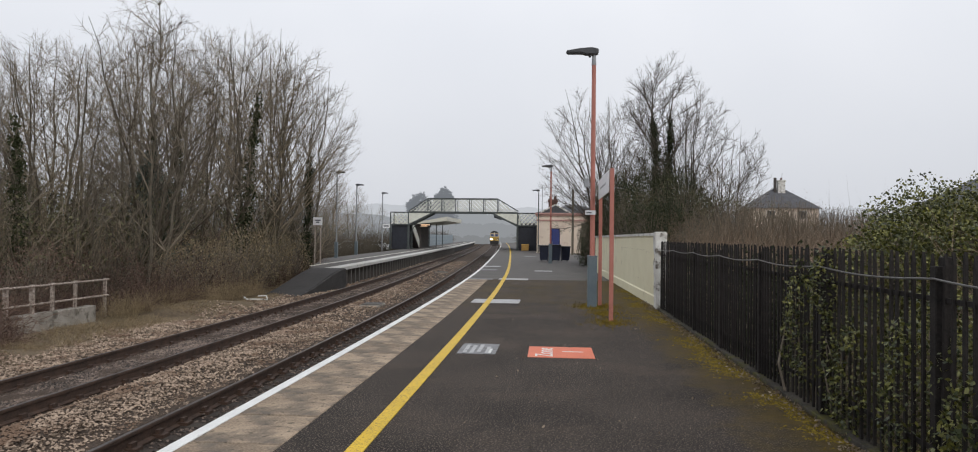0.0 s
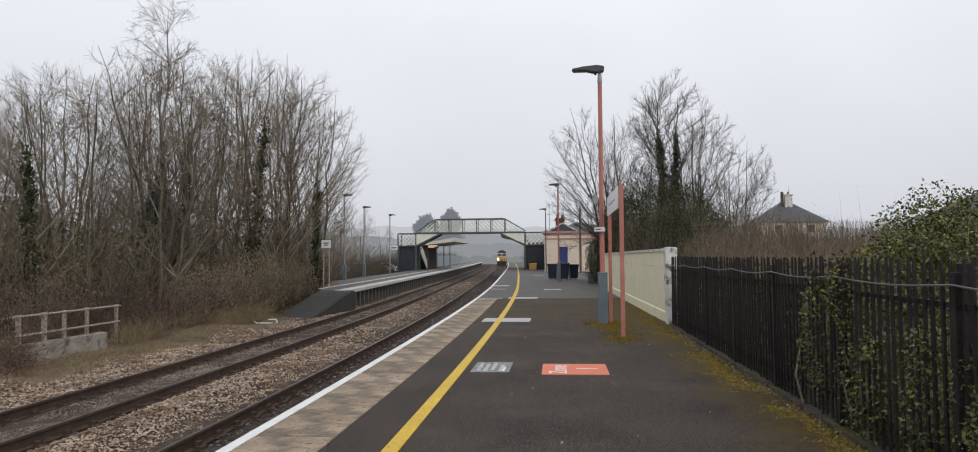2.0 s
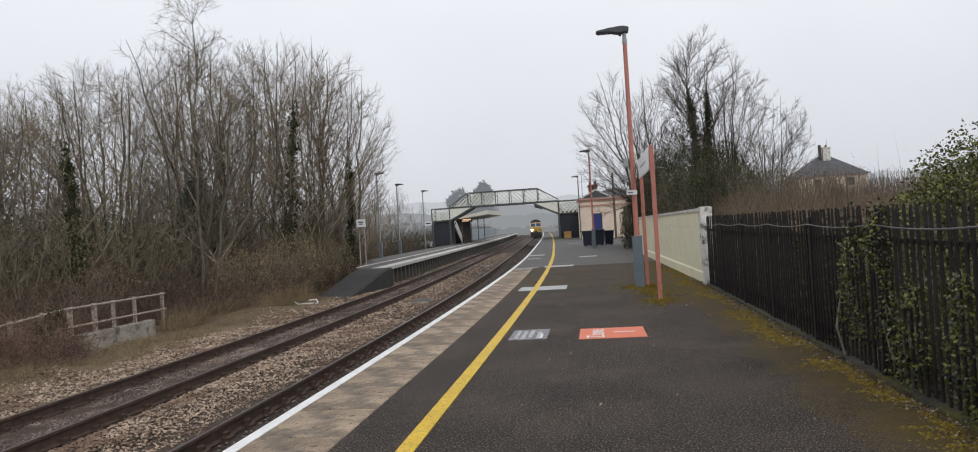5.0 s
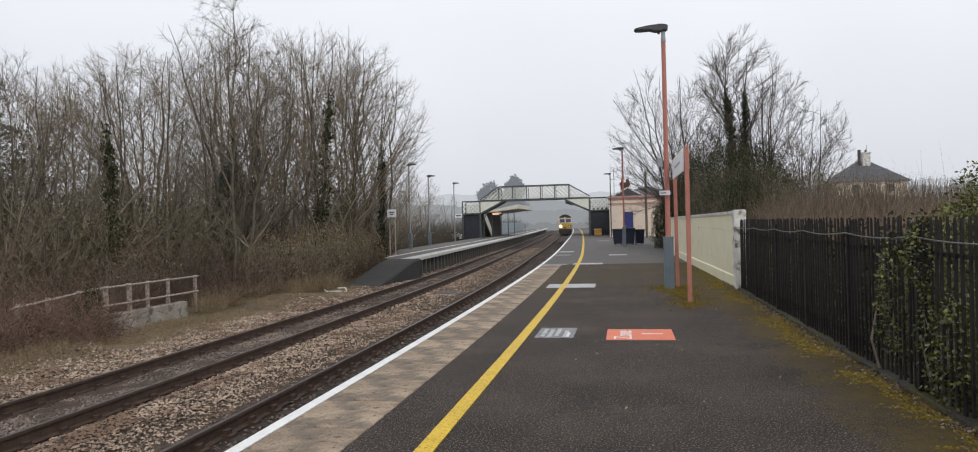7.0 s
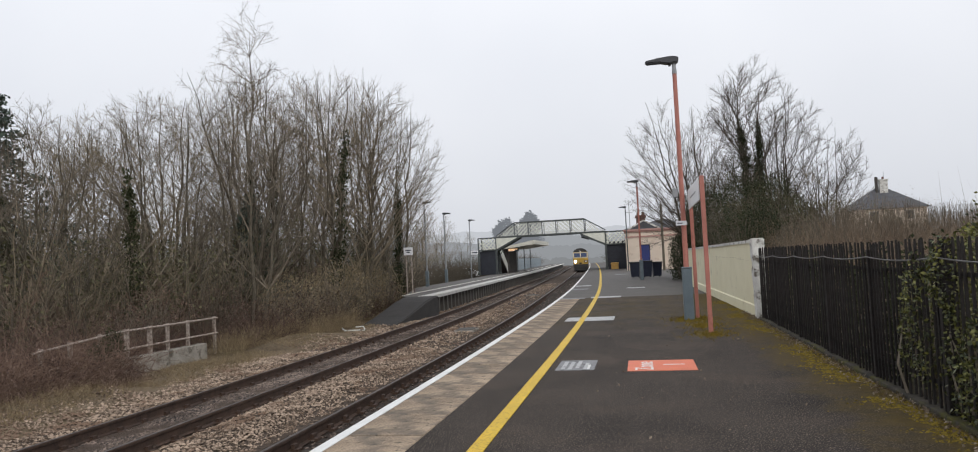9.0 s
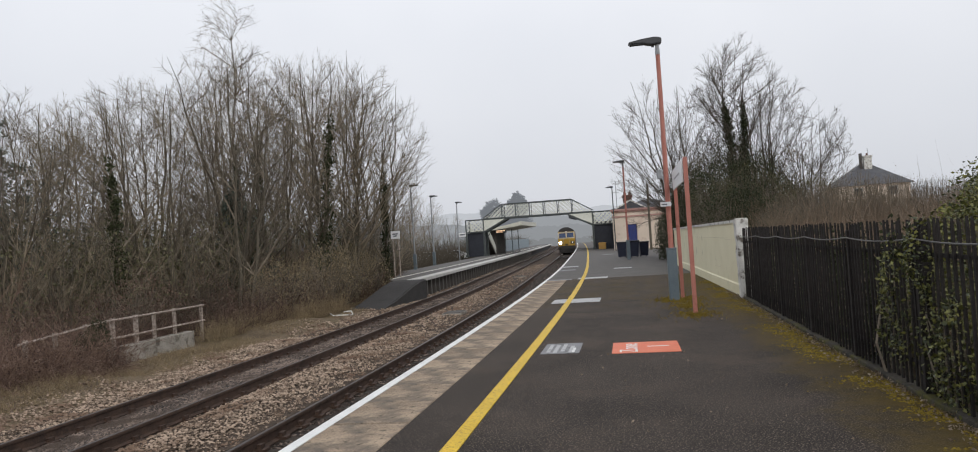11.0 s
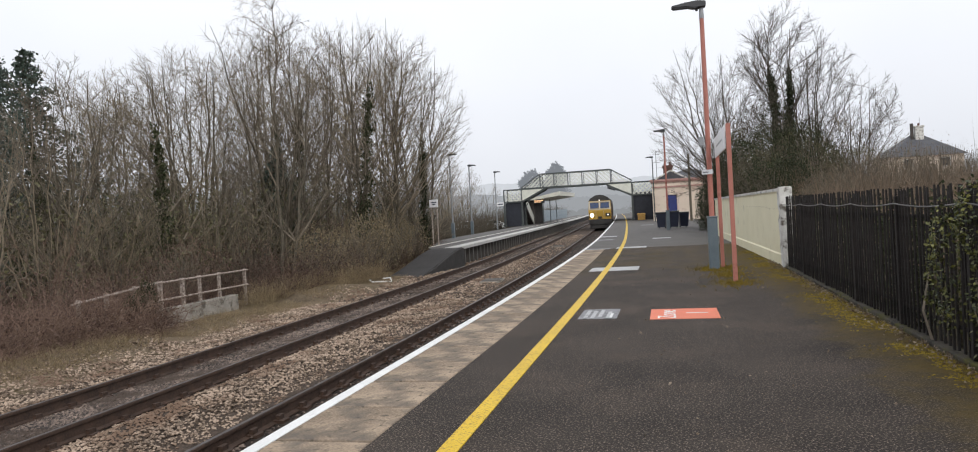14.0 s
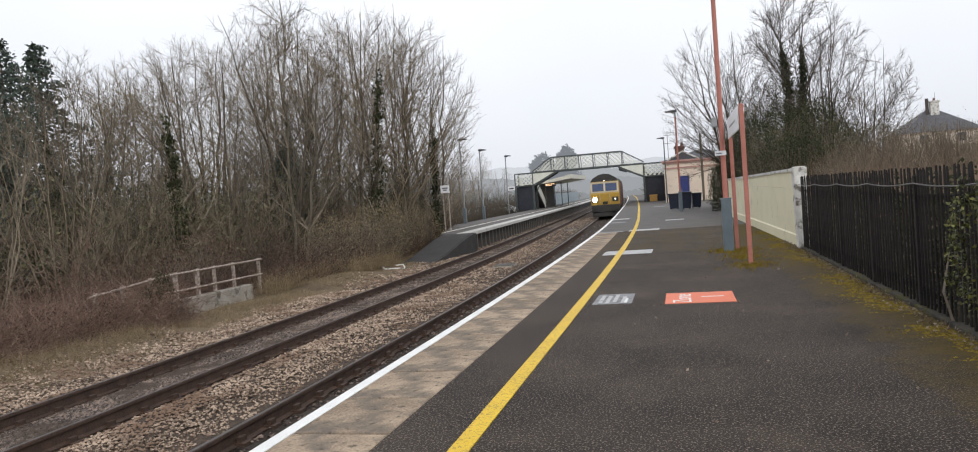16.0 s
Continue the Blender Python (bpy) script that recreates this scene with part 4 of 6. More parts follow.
        for x in (a, b):
            for y in (Y, Y + 2.0):
                part("leg", boxes((x - 0.11, x + 0.11, y - 0.11, y + 0.11, 0, low - 0.07), (x - 0.17, x + 0.17, y - 0.17, y + 0.17, 0, 0.25)), "bridge_dark", bridge)
        part("store", boxes((a + 0.12, b - 0.12, Y + 0.14, Y + 1.86, 0.0, low - 0.1)), "navy", bridge, "dark boarded store under the landing")
        down = bmesh.new()
        prism(down, [(Y + 2.12, low), (Y + 2.12, low - 0.35), (Y + 7.6, 0.0), (Y + 8.0, 0.0)], "x", a + 0.1, b - 0.1)
        part("lower_flight", down, "dark_brick", bridge)
        for x in (a + 0.1, b - 0.1):
            bm = bmesh.new()
            prism(bm, [(Y + 2.12, low), (Y + 8.0, 0.02), (Y + 8.0, 1.1), (Y + 2.12, low + 1.2)], "x", x - 0.03, x + 0.03)
            part("flight_side", bm, "bridge_cream", bridge)
    x = xs[1] + 0.25
    part("bracket", strut(bmesh.new(), (x, Y - 0.01, 1.9), (x + 0.9, Y - 0.01, 3.5), 0.1, 0.1), "bridge_dark", bridge)
    grit = thing("grit_bin", "yellow grit bin in front of the dark store", "bin", pose(-3.0, 87.4, 0))
    part("body", boxes((-0.42, 0.42, -0.3, 0.3, 0, 0.55), bevel=0.04), "grit", grit)
    part("lid", boxes((-0.46, 0.46, -0.34, 0.34, 0.55, 0.78), bevel=0.08), "grit", grit)


build_bridge()


# ---- station building, near side ----
def build_station():
    st = thing("station_building", "cream rendered station building with pink bands and a blue door", "building")
    x0, x1, y0, y1, h = -1.35, 6.0, 75.5, 105.0, 3.95
    bm = bmesh.new()
    for a, b in ((x0, 0.05), (0.95, x1)):
        box(bm, a, b, y0, y0 + 0.35, 0, h)
    box(bm, 0.05, 0.95, y0, y0 + 0.35, 2.55, h)
    box(bm, x0, x0 + 0.3, y0 + 0.35, y1, 0, h)
    box(bm, x1 - 0.3, x1, y0 + 0.35, y1, 0, h)
    box(bm, x0 + 0.3, x1 - 0.3, y1 - 0.3, y1, 0, h)
    part("wall", bm, "render", st)
    for x in (x0, -0.62, 1.35, 2.4):
        part("pilaster", boxes((x - 0.06, x + 0.16, y0 - 0.07, y0, 0, h - 0.3)), "render", st)
    part("string_course", boxes((x0 - 0.08, x1, y0 - 0.1, y0, 3.28, 3.42)), "trim", st, "dull pink moulded band")
    part("cornice", boxes((x0 - 0.25, x1 + 0.25, y0 - 0.25, y1, h, h + 0.16), (x0 - 0.15, x1 + 0.15, y0 - 0.15, y0, h - 0.14, h)), "trim", st, "dull pink cornice")
    door = part("door", boxes((0.09, 0.91, y0 + 0.08, y0 + 0.14, 0.02, 2.5)), "blue", st, "blue panelled door")
    part("handle", boxes((0.16, 0.20, y0 + 0.04, y0 + 0.08, 1.0, 1.2)), "galvanised", door)
    bm = bmesh.new()
    hx, hy = (x0 + x1) / 2, 3.0
    v = [bm.verts.new(p) for p in ((x0 - 0.25, y0 - 0.25, h + 0.16), (x1 + 0.25, y0 - 0.25, h + 0.16), (x1 + 0.25, y1, h + 0.16), (x0 - 0.25, y1, h + 0.16), (hx, y0 + hy, h + 1.2), (hx, y1 - hy, h + 1.2))]
    for q in ((0, 1, 4), (1, 2, 5, 4), (2, 3, 5), (3, 0, 4, 5), (3, 2, 1, 0)):
        bm.faces.new([v[i] for i in q])
    part("roof", bm, "slate", st)
    bm = bmesh.new()
    prism(bm, [(-1.0, h + 0.18), (1.9, h + 0.18), (0.45, h + 0.95)], "y", y0 - 0.1, y0 + 3.0)
    part("dormer_roof", bm, "slate", st)
    for a, b in (((-1.05, h + 0.18), (0.45, h + 1.0)), ((1.95, h + 0.18), (0.45, h + 1.0))):
        part("barge_board", strut(bmesh.new(), (a[0], y0 - 0.16, a[1]), (b[0], y0 - 0.16, b[1]), 0.14, 0.06), "white_wall", st)
    stack = part("chimney_stack", boxes((-0.25, 0.65, y0 + 1.2, y0 + 2.0, h + 0.3, h + 1.35), (-0.35, 0.75, y0 + 1.1, y0 + 2.1, h + 1.35, h + 1.5), (-0.3, 0.7, y0 + 1.15, y0 + 2.05, h + 1.5, h + 1.6)), "brick", st, "weathered brick chimney stack")
    for x in (0.0, 0.5):
        bm = bmesh.new()
        bar(bm, (x - 0.05, y0 + 1.6, h + 1.6), (x - 0.05, y0 + 1.6, h + 1.95), 0.15, 0.12, 10)
        part("chimney_pot", bm, "brick", stack)
    bm = bmesh.new()
    prism(bm, [(-1.35, 3.1), (-4.3, 3.05), (-7.05, 4.12), (-7.05, 4.35), (-4.3, 3.3), (-1.35, 3.4)], "y", 92.5, 106)
    part("canopy", bm, "slate", st, "dark platform canopy")
    part("canopy_edge", boxes((-7.11, -7.05, 92.5, 106, 4.0, 4.4)), "navy", st)
    for y in (95.0, 103.0):
        bm = bmesh.new()
        bar(bm, (-4.2, y, 0), (-4.2, y, 3.8), 0.07)
        part("canopy_column", bm, "bridge_dark", st)


build_station()
mast = thing("aerial_mast", "thin grey mast with two short crossbars by the station building", "mast", pose(-0.9, 76.8, 4.4))
bm = bmesh.new()
bar(bm, (0, 0, -0.3), (0, 0, 2.6), 0.035, None, 6)
part("pole", bm, "galvanised", mast)
for z in (1.5, 2.3):
    bm = bmesh.new()
    bar(bm, (-0.35, 0, z), (0.35, 0, z), 0.022, None, 6)
    part("crossbar", bm, "galvanised", mast)


def build_bins():
    for i, (x, y, s) in enumerate(((-0.42, 51.0, 1.0), (0.35, 50.6, 1.05), (1.0, 51.2, 0.95))):
        b = thing("wheeled_bin", "dark navy wheeled bin standing by the building end", "bin", pose(x, y, 0, 0, 0, 8 * i - 6), group="bins by the building")
        bm = bmesh.new()
        vs = [bm.verts.new((a * w, c * w, z)) for z, w in ((0.08, 0.26 * s), (1.0 * s, 0.33 * s)) for a, c in ((-1, -1), (1, -1), (1, 1), (-1, 1))]
        for q in ((0, 1, 2, 3), (7, 6, 5, 4), (0, 4, 5, 1), (1, 5, 6, 2), (2, 6, 7, 3), (3, 7, 4, 0)):
            bm.faces.new([vs[j] for j in q])
        bmesh.ops.recalc_face_normals(bm, faces=bm.faces[:])
        part("body", bm, "bin_navy", b)
        part("lid", boxes((-0.36 * s, 0.36 * s, -0.38 * s, 0.36 * s, 1.0 * s, 1.09 * s), bevel=0.03), "rubber", b)
        for a in (-0.2, 0.2):
            bm = bmesh.new()
            bar(bm, (a - 0.03, 0.26 * s, 0.1), (a + 0.03, 0.26 * s, 0.1), 0.1, None, 10)
            part("wheel", bm, "rubber", b)


build_bins()


# ---- far platform: shelter with canopy, display, fence, parked cars ----
def build_shelter():
    sh = thing("waiting_shelter", "dark shelter with a broad cream canopy on the far platform", "shelter")
    x0, x1, y0, y1 = -20.6, -17.2, 97.0, 112.0
    part("wall", boxes((x0, x1, y0, 103.5, 0, 3.2)), "dark_brick", sh)
    bm = bmesh.new()
    prism(bm, [(x0 - 0.3, 3.25), (x1, 3.5), (-13.6, 4.15), (-13.6, 3.6), (x1, 3.2)], "y", y0 - 1.0, y1)
    part("canopy", bm, "canopy", sh, "cream canopy with a deep valance")
    for y in (98.0, 104.0, 110.0):
        bm = bmesh.new()
        bar(bm, (-16.2, y, 0), (-16.2, y, 3.5), 0.06)
        part("column", bm, "bridge_dark", sh)
    disp = thing("departure_display", "dark departure display with amber text under the canopy", "display")
    part("case", boxes((-17.2, -15.7, 96.2, 96.45, 2.75, 3.25), bevel=0.03), "rubber", disp)
    part("text_line", boxes((-17.05, -15.85, 96.18, 96.2, 3.02, 3.12)), "led", disp)
    part("text_line", boxes((-17.05, -16.2, 96.18, 96.2, 2.86, 2.95)), "led", disp)
    bm = bmesh.new()
    bar(bm, (-16.45, 96.33, 3.25), (-16.45, 96.33, 3.65), 0.04)
    part("hanger", bm, "bridge_dark", disp)


build_shelter()


def build_far_fence():
    fence = thing("palisade_fence", "blue-grey palisade fence along the back of the far platform", "fence")
    pale = None
    for i in range(210):
        y = 110 + i * 0.28
        x = -18.8 + (bend(y) - bend(113))
        if pale is None:
            ob = part("pale", boxes((-0.01, 0.01, -0.07, 0.07, 0.05, 1.85)), "palisade", fence)
            pale = ob.data
        else:
            ob = new("pale", pale)
            ob.parent = fence
        ob.matrix_basis = pose(x, y, 0)
    for z in (0.4, 1.5):
        part("rail", swept([(-14.03, z), (-13.97, z), (-13.97, z + 0.06), (-14.03, z + 0.06)], [110, 140, 168]), "palisade", fence)


build_far_fence()

# ---- bridge parapet of the culvert, left of the line ----
def build_parapet():
    par = thing("culvert_parapet", "low concrete culvert parapet with rusty white pipe railing", "railing")
    part("headwall", boxes((-13.75, -13.45, 15.2, 21.0, -1.3, -0.52), bevel=0.03), "concrete", par, "stained concrete headwall")
    ys = (14.6, 15.5, 16.5, 17.5, 18.45, 19.25, 20.23, 21.65)
    for i, y in enumerate(ys):
        w = 0.055 if i in (3, 4) else 0.04
        part("post", boxes((-13.6 - w, -13.6 + w, y - 0.045, y + 0.045, -0.95, 0.25 - max(0, 17.0 - y) * 0.07), bevel=0.01), "rust", par)
    for z in (0.21, -0.27):
        bm = bmesh.new()
        bar(bm, (-13.52, 17.0, z), (-13.52, 21.7, z), 0.028)
        bar(bm, (-13.52, 14.3, z - 0.2), (-13.52, 17.05, z), 0.028)
        part("rail", bm, "rust", par, "flaking white pipe rail")


build_parapet()


debris = thing("broken_frame", "pale broken timber frame lying beside the track", "debris", pose(-11.5, 28.4, -0.98, 0, 4, 25) @ Matrix.Scale(0.62, 4))
for a, c in (((-0.7, 0, 0.06), (0.6, 0.1, 0.1)), ((0.6, 0.1, 0.1), (0.5, 0.3, 0.32)), ((0.5, 0.3, 0.32), (0.0, 0.35, 0.26)), ((-0.7, 0, 0.06), (-0.85, 0.4, 0.16))):
    part("timber", strut(bmesh.new(), a, c, 0.07, 0.05), "white_wall", debris)
for i in range(2):
    pit = thing("drain_cover", "flat grey cable pit cover between the tracks", "cover", pose(-6.35 + bend(27.3 + 25 * i), 27.3 + 25 * i, -0.985))
    part("frame", boxes((-0.38, 0.38, -0.5, 0.5, -0.06, 0.06), bevel=0.01), "concrete", pit)
    part("lid", boxes((-0.32, 0.32, -0.44, 0.44, 0.06, 0.085), bevel=0.006), "asphalt_far", pit)


def build_car(x, y, turn, paint, label):
    car = thing("parked_car", label, "car", pose(x, y, -0.55, 0, 0, turn), group="parked cars")
    bm = bmesh.new()
    prism(bm, [(-2.1, 0.35), (-2.1, 0.75), (-1.95, 0.95), (-1.0, 1.02), (-0.45, 1.42), (0.9, 1.45), (1.7, 1.02), (2.08, 0.92), (2.1, 0.35)], "y", -0.85, 0.85)
    bmesh.ops.bevel(bm, geom=bm.edges[:], offset=0.05, segments=2, affect="EDGES")
    part("body", bm, paint, car)
    for s in (-0.856, 0.856):
        bm = bmesh.new()
        prism(bm, [(-0.9, 1.03), (-0.42, 1.36), (0.85, 1.38), (1.4, 1.03)], "y", s - 0.01, s + 0.01)
        part("window", bm, "glass", car)
        for k in (-1.3, 1.3):
            bm = bmesh.new()
            bar(bm, (k, s - 0.1, 0.32), (k, s + 0.02, 0.32), 0.32, None, 16)
            part("wheel", bm, "rubber", car)


build_car(-23.2, 96.0, 12, "car_white", "white parked car behind the far platform")
build_car(-25.5, 92.0, 4, "car_white", "white parked car half hidden by the hedge")
pole = thing("telegraph_pole", "dark wooden telegraph pole beside the station building", "pole", pose(2.05, 69.5, 0))
bm = bmesh.new()
bar(bm, (0, 0, -0.3), (0, 0, 6.1), 0.12, 0.1, 10)
part("shaft", bm, "bark", pole)


# ---- trees ----
def grow(seed, height, width, girth, limbs, stems=1, sub=7, twigs=6, low=0.12, thin=0.0038, hang=0.0, middle=0.56, steep=1.0, fan=1.0):
    """A bare tree whose nearly straight limbs fan out and up to fill a rounded crown: trunk and crown as two meshes' data."""
    rng = random.Random(seed)
    trunks, crown = [], Tubes()
    centre, half = Vector((0, 0, height * middle)), height * (1 - middle)

    def shell(d, k):
        return centre + Vector((d.x * width, d.y * width, d.z * half)) * k * (1 + 0.14 * noise.noise((d.x * 1.7 + seed, d.y * 1.7, d.z * 1.7)))

    def inside(p):
        q = p - centre
        return (q.x / width) ** 2 + (q.y / width) ** 2 + (q.z / half) ** 2 < 1.12

    def limb_line(a, b, bow, r, n, tube, sides=3, end=0.08):
        way = b - a
        knee = a.lerp(b, 0.5) + Vector((way.x, way.y, -0.3 * math.hypot(way.x, way.y))) * bow + any_way(rng) * way.length * 0.03
        pts = []
        for k in range(n + 1):
            u = k / n
            p = a * (1 - u) ** 2 + knee * (2 * u * (1 - u)) + b * u ** 2
            pts.append(p + any_way(rng) * way.length * 0.010 * (0 < k < n))
        tube.add(pts, [max(thin, r * (1 - (1 - end) * k / n)) for k in range(n + 1)], sides)
        return pts

    bases = []
    for s in range(stems):
        a = 6.283 * (s + rng.random() * 0.5) / stems
        out = Vector((math.cos(a), math.sin(a), 0))
        spread = width * (0.06 if stems == 1 else rng.uniform(0.14, 0.36) * fan)
        tip = Vector((0, 0, height * rng.uniform(0.86, 0.98))) + out * spread
        trunks.append(Tubes())
        bases.append(limb_line(out * (0.22 * (stems > 1)) + Vector((0, 0, -0.3)), tip, 0.1, girth * rng.uniform(0.75, 1), 10, trunks[-1], 6))
    for i in range(limbs):
        d = any_way(rng)
        d.z = rng.uniform(-0.45, 1.0)
        d.normalize()
        target = shell(d, rng.uniform(0.86, 1.0))
        stem = min(bases, key=lambda q: (q[6] - target).length + rng.uniform(0, width * 0.6))
        flat = math.hypot(target.x, target.y)
        z0 = min(max(target.z - flat * rng.uniform(0.7, 1.7) * steep, height * low), height * 0.8)
        k = min(range(len(stem)), key=lambda m: abs(stem[m].z - z0))
        limb = limb_line(stem[k], target, rng.uniform(0.0, 0.10), max(0.012, girth * 0.5 * (1 - k / 11)), 5, crown)
        way = limb[5] - limb[0]
        for j in range(sub):
            u = (0.22 + 0.76 * (j + rng.random()) / sub) * 4.99
            q = limb[int(u)].lerp(limb[int(u) + 1], u - int(u))
            e = (way.normalized() * 0.85 + any_way(rng) * 0.78 + Vector((0, 0, 0.22 - 0.4 * hang))).normalized()
            reach = (0.10 + 0.34 * (1 - u / 5)) * way.length * rng.uniform(0.7, 1.2) + 0.04 * height
            for _ in range(3):
                if not inside(q + e * reach):
                    reach *= 0.7
            twig = limb_line(q, q + e * reach, 0.06, max(0.007, girth * 0.075), 3, crown)
            for m in range(twigs):
                v = (0.12 + 0.88 * (m + rng.random()) / twigs) * 2.99
                w = twig[int(v)].lerp(twig[int(v) + 1], v - int(v))
                d = (e * 0.7 + any_way(rng) * 0.75 + Vector((0, 0, 0.25 - hang))).normalized()
                crown.spike([w, w + d * (0.2 + height * 0.02) * rng.uniform(0.4, 1.4)], [max(thin, 0.0055), 0])
    return [q.data() for q in trunks], crown.data()


def tree(name, label, seed, x, y, z, ivy=0.0, bark="bark", twig="twig", **kw):
    t = thing(name, label, "tree", pose(x, y, z), group="bare trees")
    a, b = grow(seed, **kw)
    for stem in a:
        part("trunk" if len(a) == 1 else "stem", stem, bark, t)
    part("crown", b, twig, t, "bare twigs")
    if ivy:
        rng = random.Random(seed + 99)
        places = []
        ring = [p for stem in a for p in stem[0]]
        top = max(p[2] for p in ring) * 0.72
        while len(places) < int(3600 * ivy):
            p = rng.choice(ring)
            q = rng.choice(ring)
            if p[2] < top and abs(p[2] - q[2]) < 1.6:
                m = Vector(p).lerp(Vector(p) + Vector((0, 0, q[2] - p[2])), rng.random())
                places.append(m + any_way(rng) * rng.uniform(0.03, 0.42) * (1.15 - 0.6 * p[2] / top))
        part("ivy", leaves(rng, places, 0.12), "ivy", t, "dark ivy climbing the trunk")
    return t


MIXED = "bare grey-brown deciduous tree with fine upswept twigs"
IVIED = "bare deciduous tree with dark ivy round its trunk"
stock = [
    (tree("bare_tree", MIXED, 11, -16.5, 33.0, -0.8, height=10.2, width=2.9, girth=0.09, limbs=24, stems=2, low=0.16, fan=1.5), 10.2),
    (tree("bare_tree", MIXED, 12, -18.6, 27.0, -0.7, height=8.6, width=2.6, girth=0.085, limbs=25, stems=2, low=0.16, fan=1.6), 8.6),
    (tree("bare_tree", MIXED, 13, -20.5, 24.0, -0.6, height=8.0, width=2.7, girth=0.065, limbs=24, stems=3, low=0.14, fan=1.8), 8.0),
    (tree("bare_tree", MIXED, 14, -14.4, 38.0, -0.8, height=11.4, width=3.5, girth=0.13, limbs=30, stems=1, sub=8, twigs=8, twig="twig_pale"), 11.2),
    (tree("bare_tree", MIXED, 15, -19.5, 20.5, -0.6, height=7.0, width=2.4, girth=0.07, limbs=23, stems=2, low=0.14, fan=1.8), 7.05),
    (tree("bare_tree", IVIED, 16, -13.9, 41.5, -0.8, ivy=1.0, height=9.6, width=2.3, girth=0.13, limbs=20), 10.1),
    (tree("bare_tree", IVIED, 17, -18.5, 33.0, -0.7, ivy=0.8, height=10.4, width=2.6, girth=0.13, limbs=20), 10.9),
]
coppice = [
    tree("coppice_hazel", "fan of pale upright coppiced stems in the wood", 35, -17.5, 17.5, -0.8, bark="twig_pale", twig="twig_pale", height=6.4, width=2.4, girth=0.035, limbs=16, stems=9, sub=6, twigs=5, low=0.1, fan=2.4),
    tree("coppice_hazel", "fan of pale upright coppiced stems in the wood", 36, -19.5, 23.0, -0.8, bark="twig_pale", twig="twig", height=6.0, width=2.2, girth=0.04, limbs=16, stems=7, sub=6, twigs=5, low=0.1, fan=2.6),
]
shrubs = [
    tree("bare_shrub", "many-stemmed bare shrub at the wood's edge", 31, -15.6, 25.0, -0.8, height=4.2, width=1.8, girth=0.024, limbs=18, stems=6, sub=5, twigs=6, low=0.02, middle=0.45),
    tree("bare_shrub", "many-stemmed bare shrub at the wood's edge", 32, -15.0, 30.0, -0.8, height=3.4, width=1.7, girth=0.024, limbs=18, stems=6, sub=5, twigs=6, low=0.02, middle=0.45, twig="bramble"),
    tree("bare_shrub", "many-stemmed bare shrub at the wood's edge", 33, -16.5, 19.0, -0.8, height=4.6, width=1.8, girth=0.024, limbs=18, stems=6, sub=5, twigs=6, low=0.02, middle=0.45, twig="twig_pale"),
]
ROOF = ((-1.5, 0.25), (-0.9, 0.27), (-0.7, 0.285), (-0.64, 0.295), (-0.5, 0.31), (-0.37, 0.295), (-0.32, 0.245), (-0.28, 0.16))


def roofline(way):
    """How steeply the wood's roofline rises, by direction."""
    return float(np.interp(way, [a for a, _ in ROOF], [c for _, c in ROOF]))


rng = random.Random(21)
for i in range(42):
    # the wood stands in ranks behind its edge; its roofline rises with distance
    y = 12 + 36 * ((i % 21 + rng.random()) / 21) ** 1.25
    x = -14.6 - max(0, 26 - y) * 0.28 - (2.2 * rng.random() if i < 21 else 3 + 10 * rng.random())
    pick, native = rng.choice(stock[:5]) if i % 7 else rng.choice(stock[5:])
    s = (1.6 + roofline(x / y) * y * rng.uniform(0.9, 1.04) + 0.8) / native
    t = copy_thing(pick, pose(x, y, -0.75, rng.uniform(-7, 7), rng.uniform(-7, 7), rng.uniform(0, 360)))
    t.scale = (s, s, s)
for k, (x, y) in enumerate(((-17.2, 25.0), (-20.0, 29.0), (-22.5, 32.5), (-25.5, 36.0))):
    pick, native = stock[(k + 1) % 4]
    s = (2.4 + roofline(x / y) * y) / native
    t = copy_thing(pick, pose(x, y, -0.75, 3, -4, 83 * k))
    t.scale = (s, s, s)
for i in range(40):
    y = 8 + 38 * (i + rng.random()) / 40
    x = -14.9 - 5.5 * rng.random() ** 1.4 - max(0, 24 - y) * 0.22
    if 12 < y < 22.5:
        x = min(x, -15.2)
    s = rng.uniform(0.6, 1.1) * (0.7 + 0.012 * y)
    t = copy_thing(rng.choice(shrubs), pose(x, y, -0.75, 0, 0, rng.uniform(0, 360)))
    t.scale = (s, s, s)
for x, y, k, s in ((-20.5, 16.5, 1, 0.9), (-17.8, 20.5, 1, 0.85), (-22.5, 19.0, 0, 1.0), (-16.6, 24.0, 0, 0.85), (-19.8, 26.5, 0, 1.05), (-24.0, 22.0, 1, 1.1), (-17.2, 28.5, 1, 0.95), (-16.3, 14.2, 1, 0.75), (-22.0, 15.0, 0, 0.9), (-16.4, 33.5, 0, 0.9), (-18.8, 14.0, 0, 0.7)):
    t = copy_thing(coppice[k], pose(x, y, -0.75, 0, 0, x * 61 % 360))
    t.scale = (s, s, s)
tree("silver_birch", "tall bare silver birch with hanging fine twigs above the wood", 41, -24.5, 44.0, -0.6, bark="birch", height=20.3, width=2.6, girth=0.2, limbs=34, sub=6, hang=0.9, thin=0.006, middle=0.62, steep=0.55)

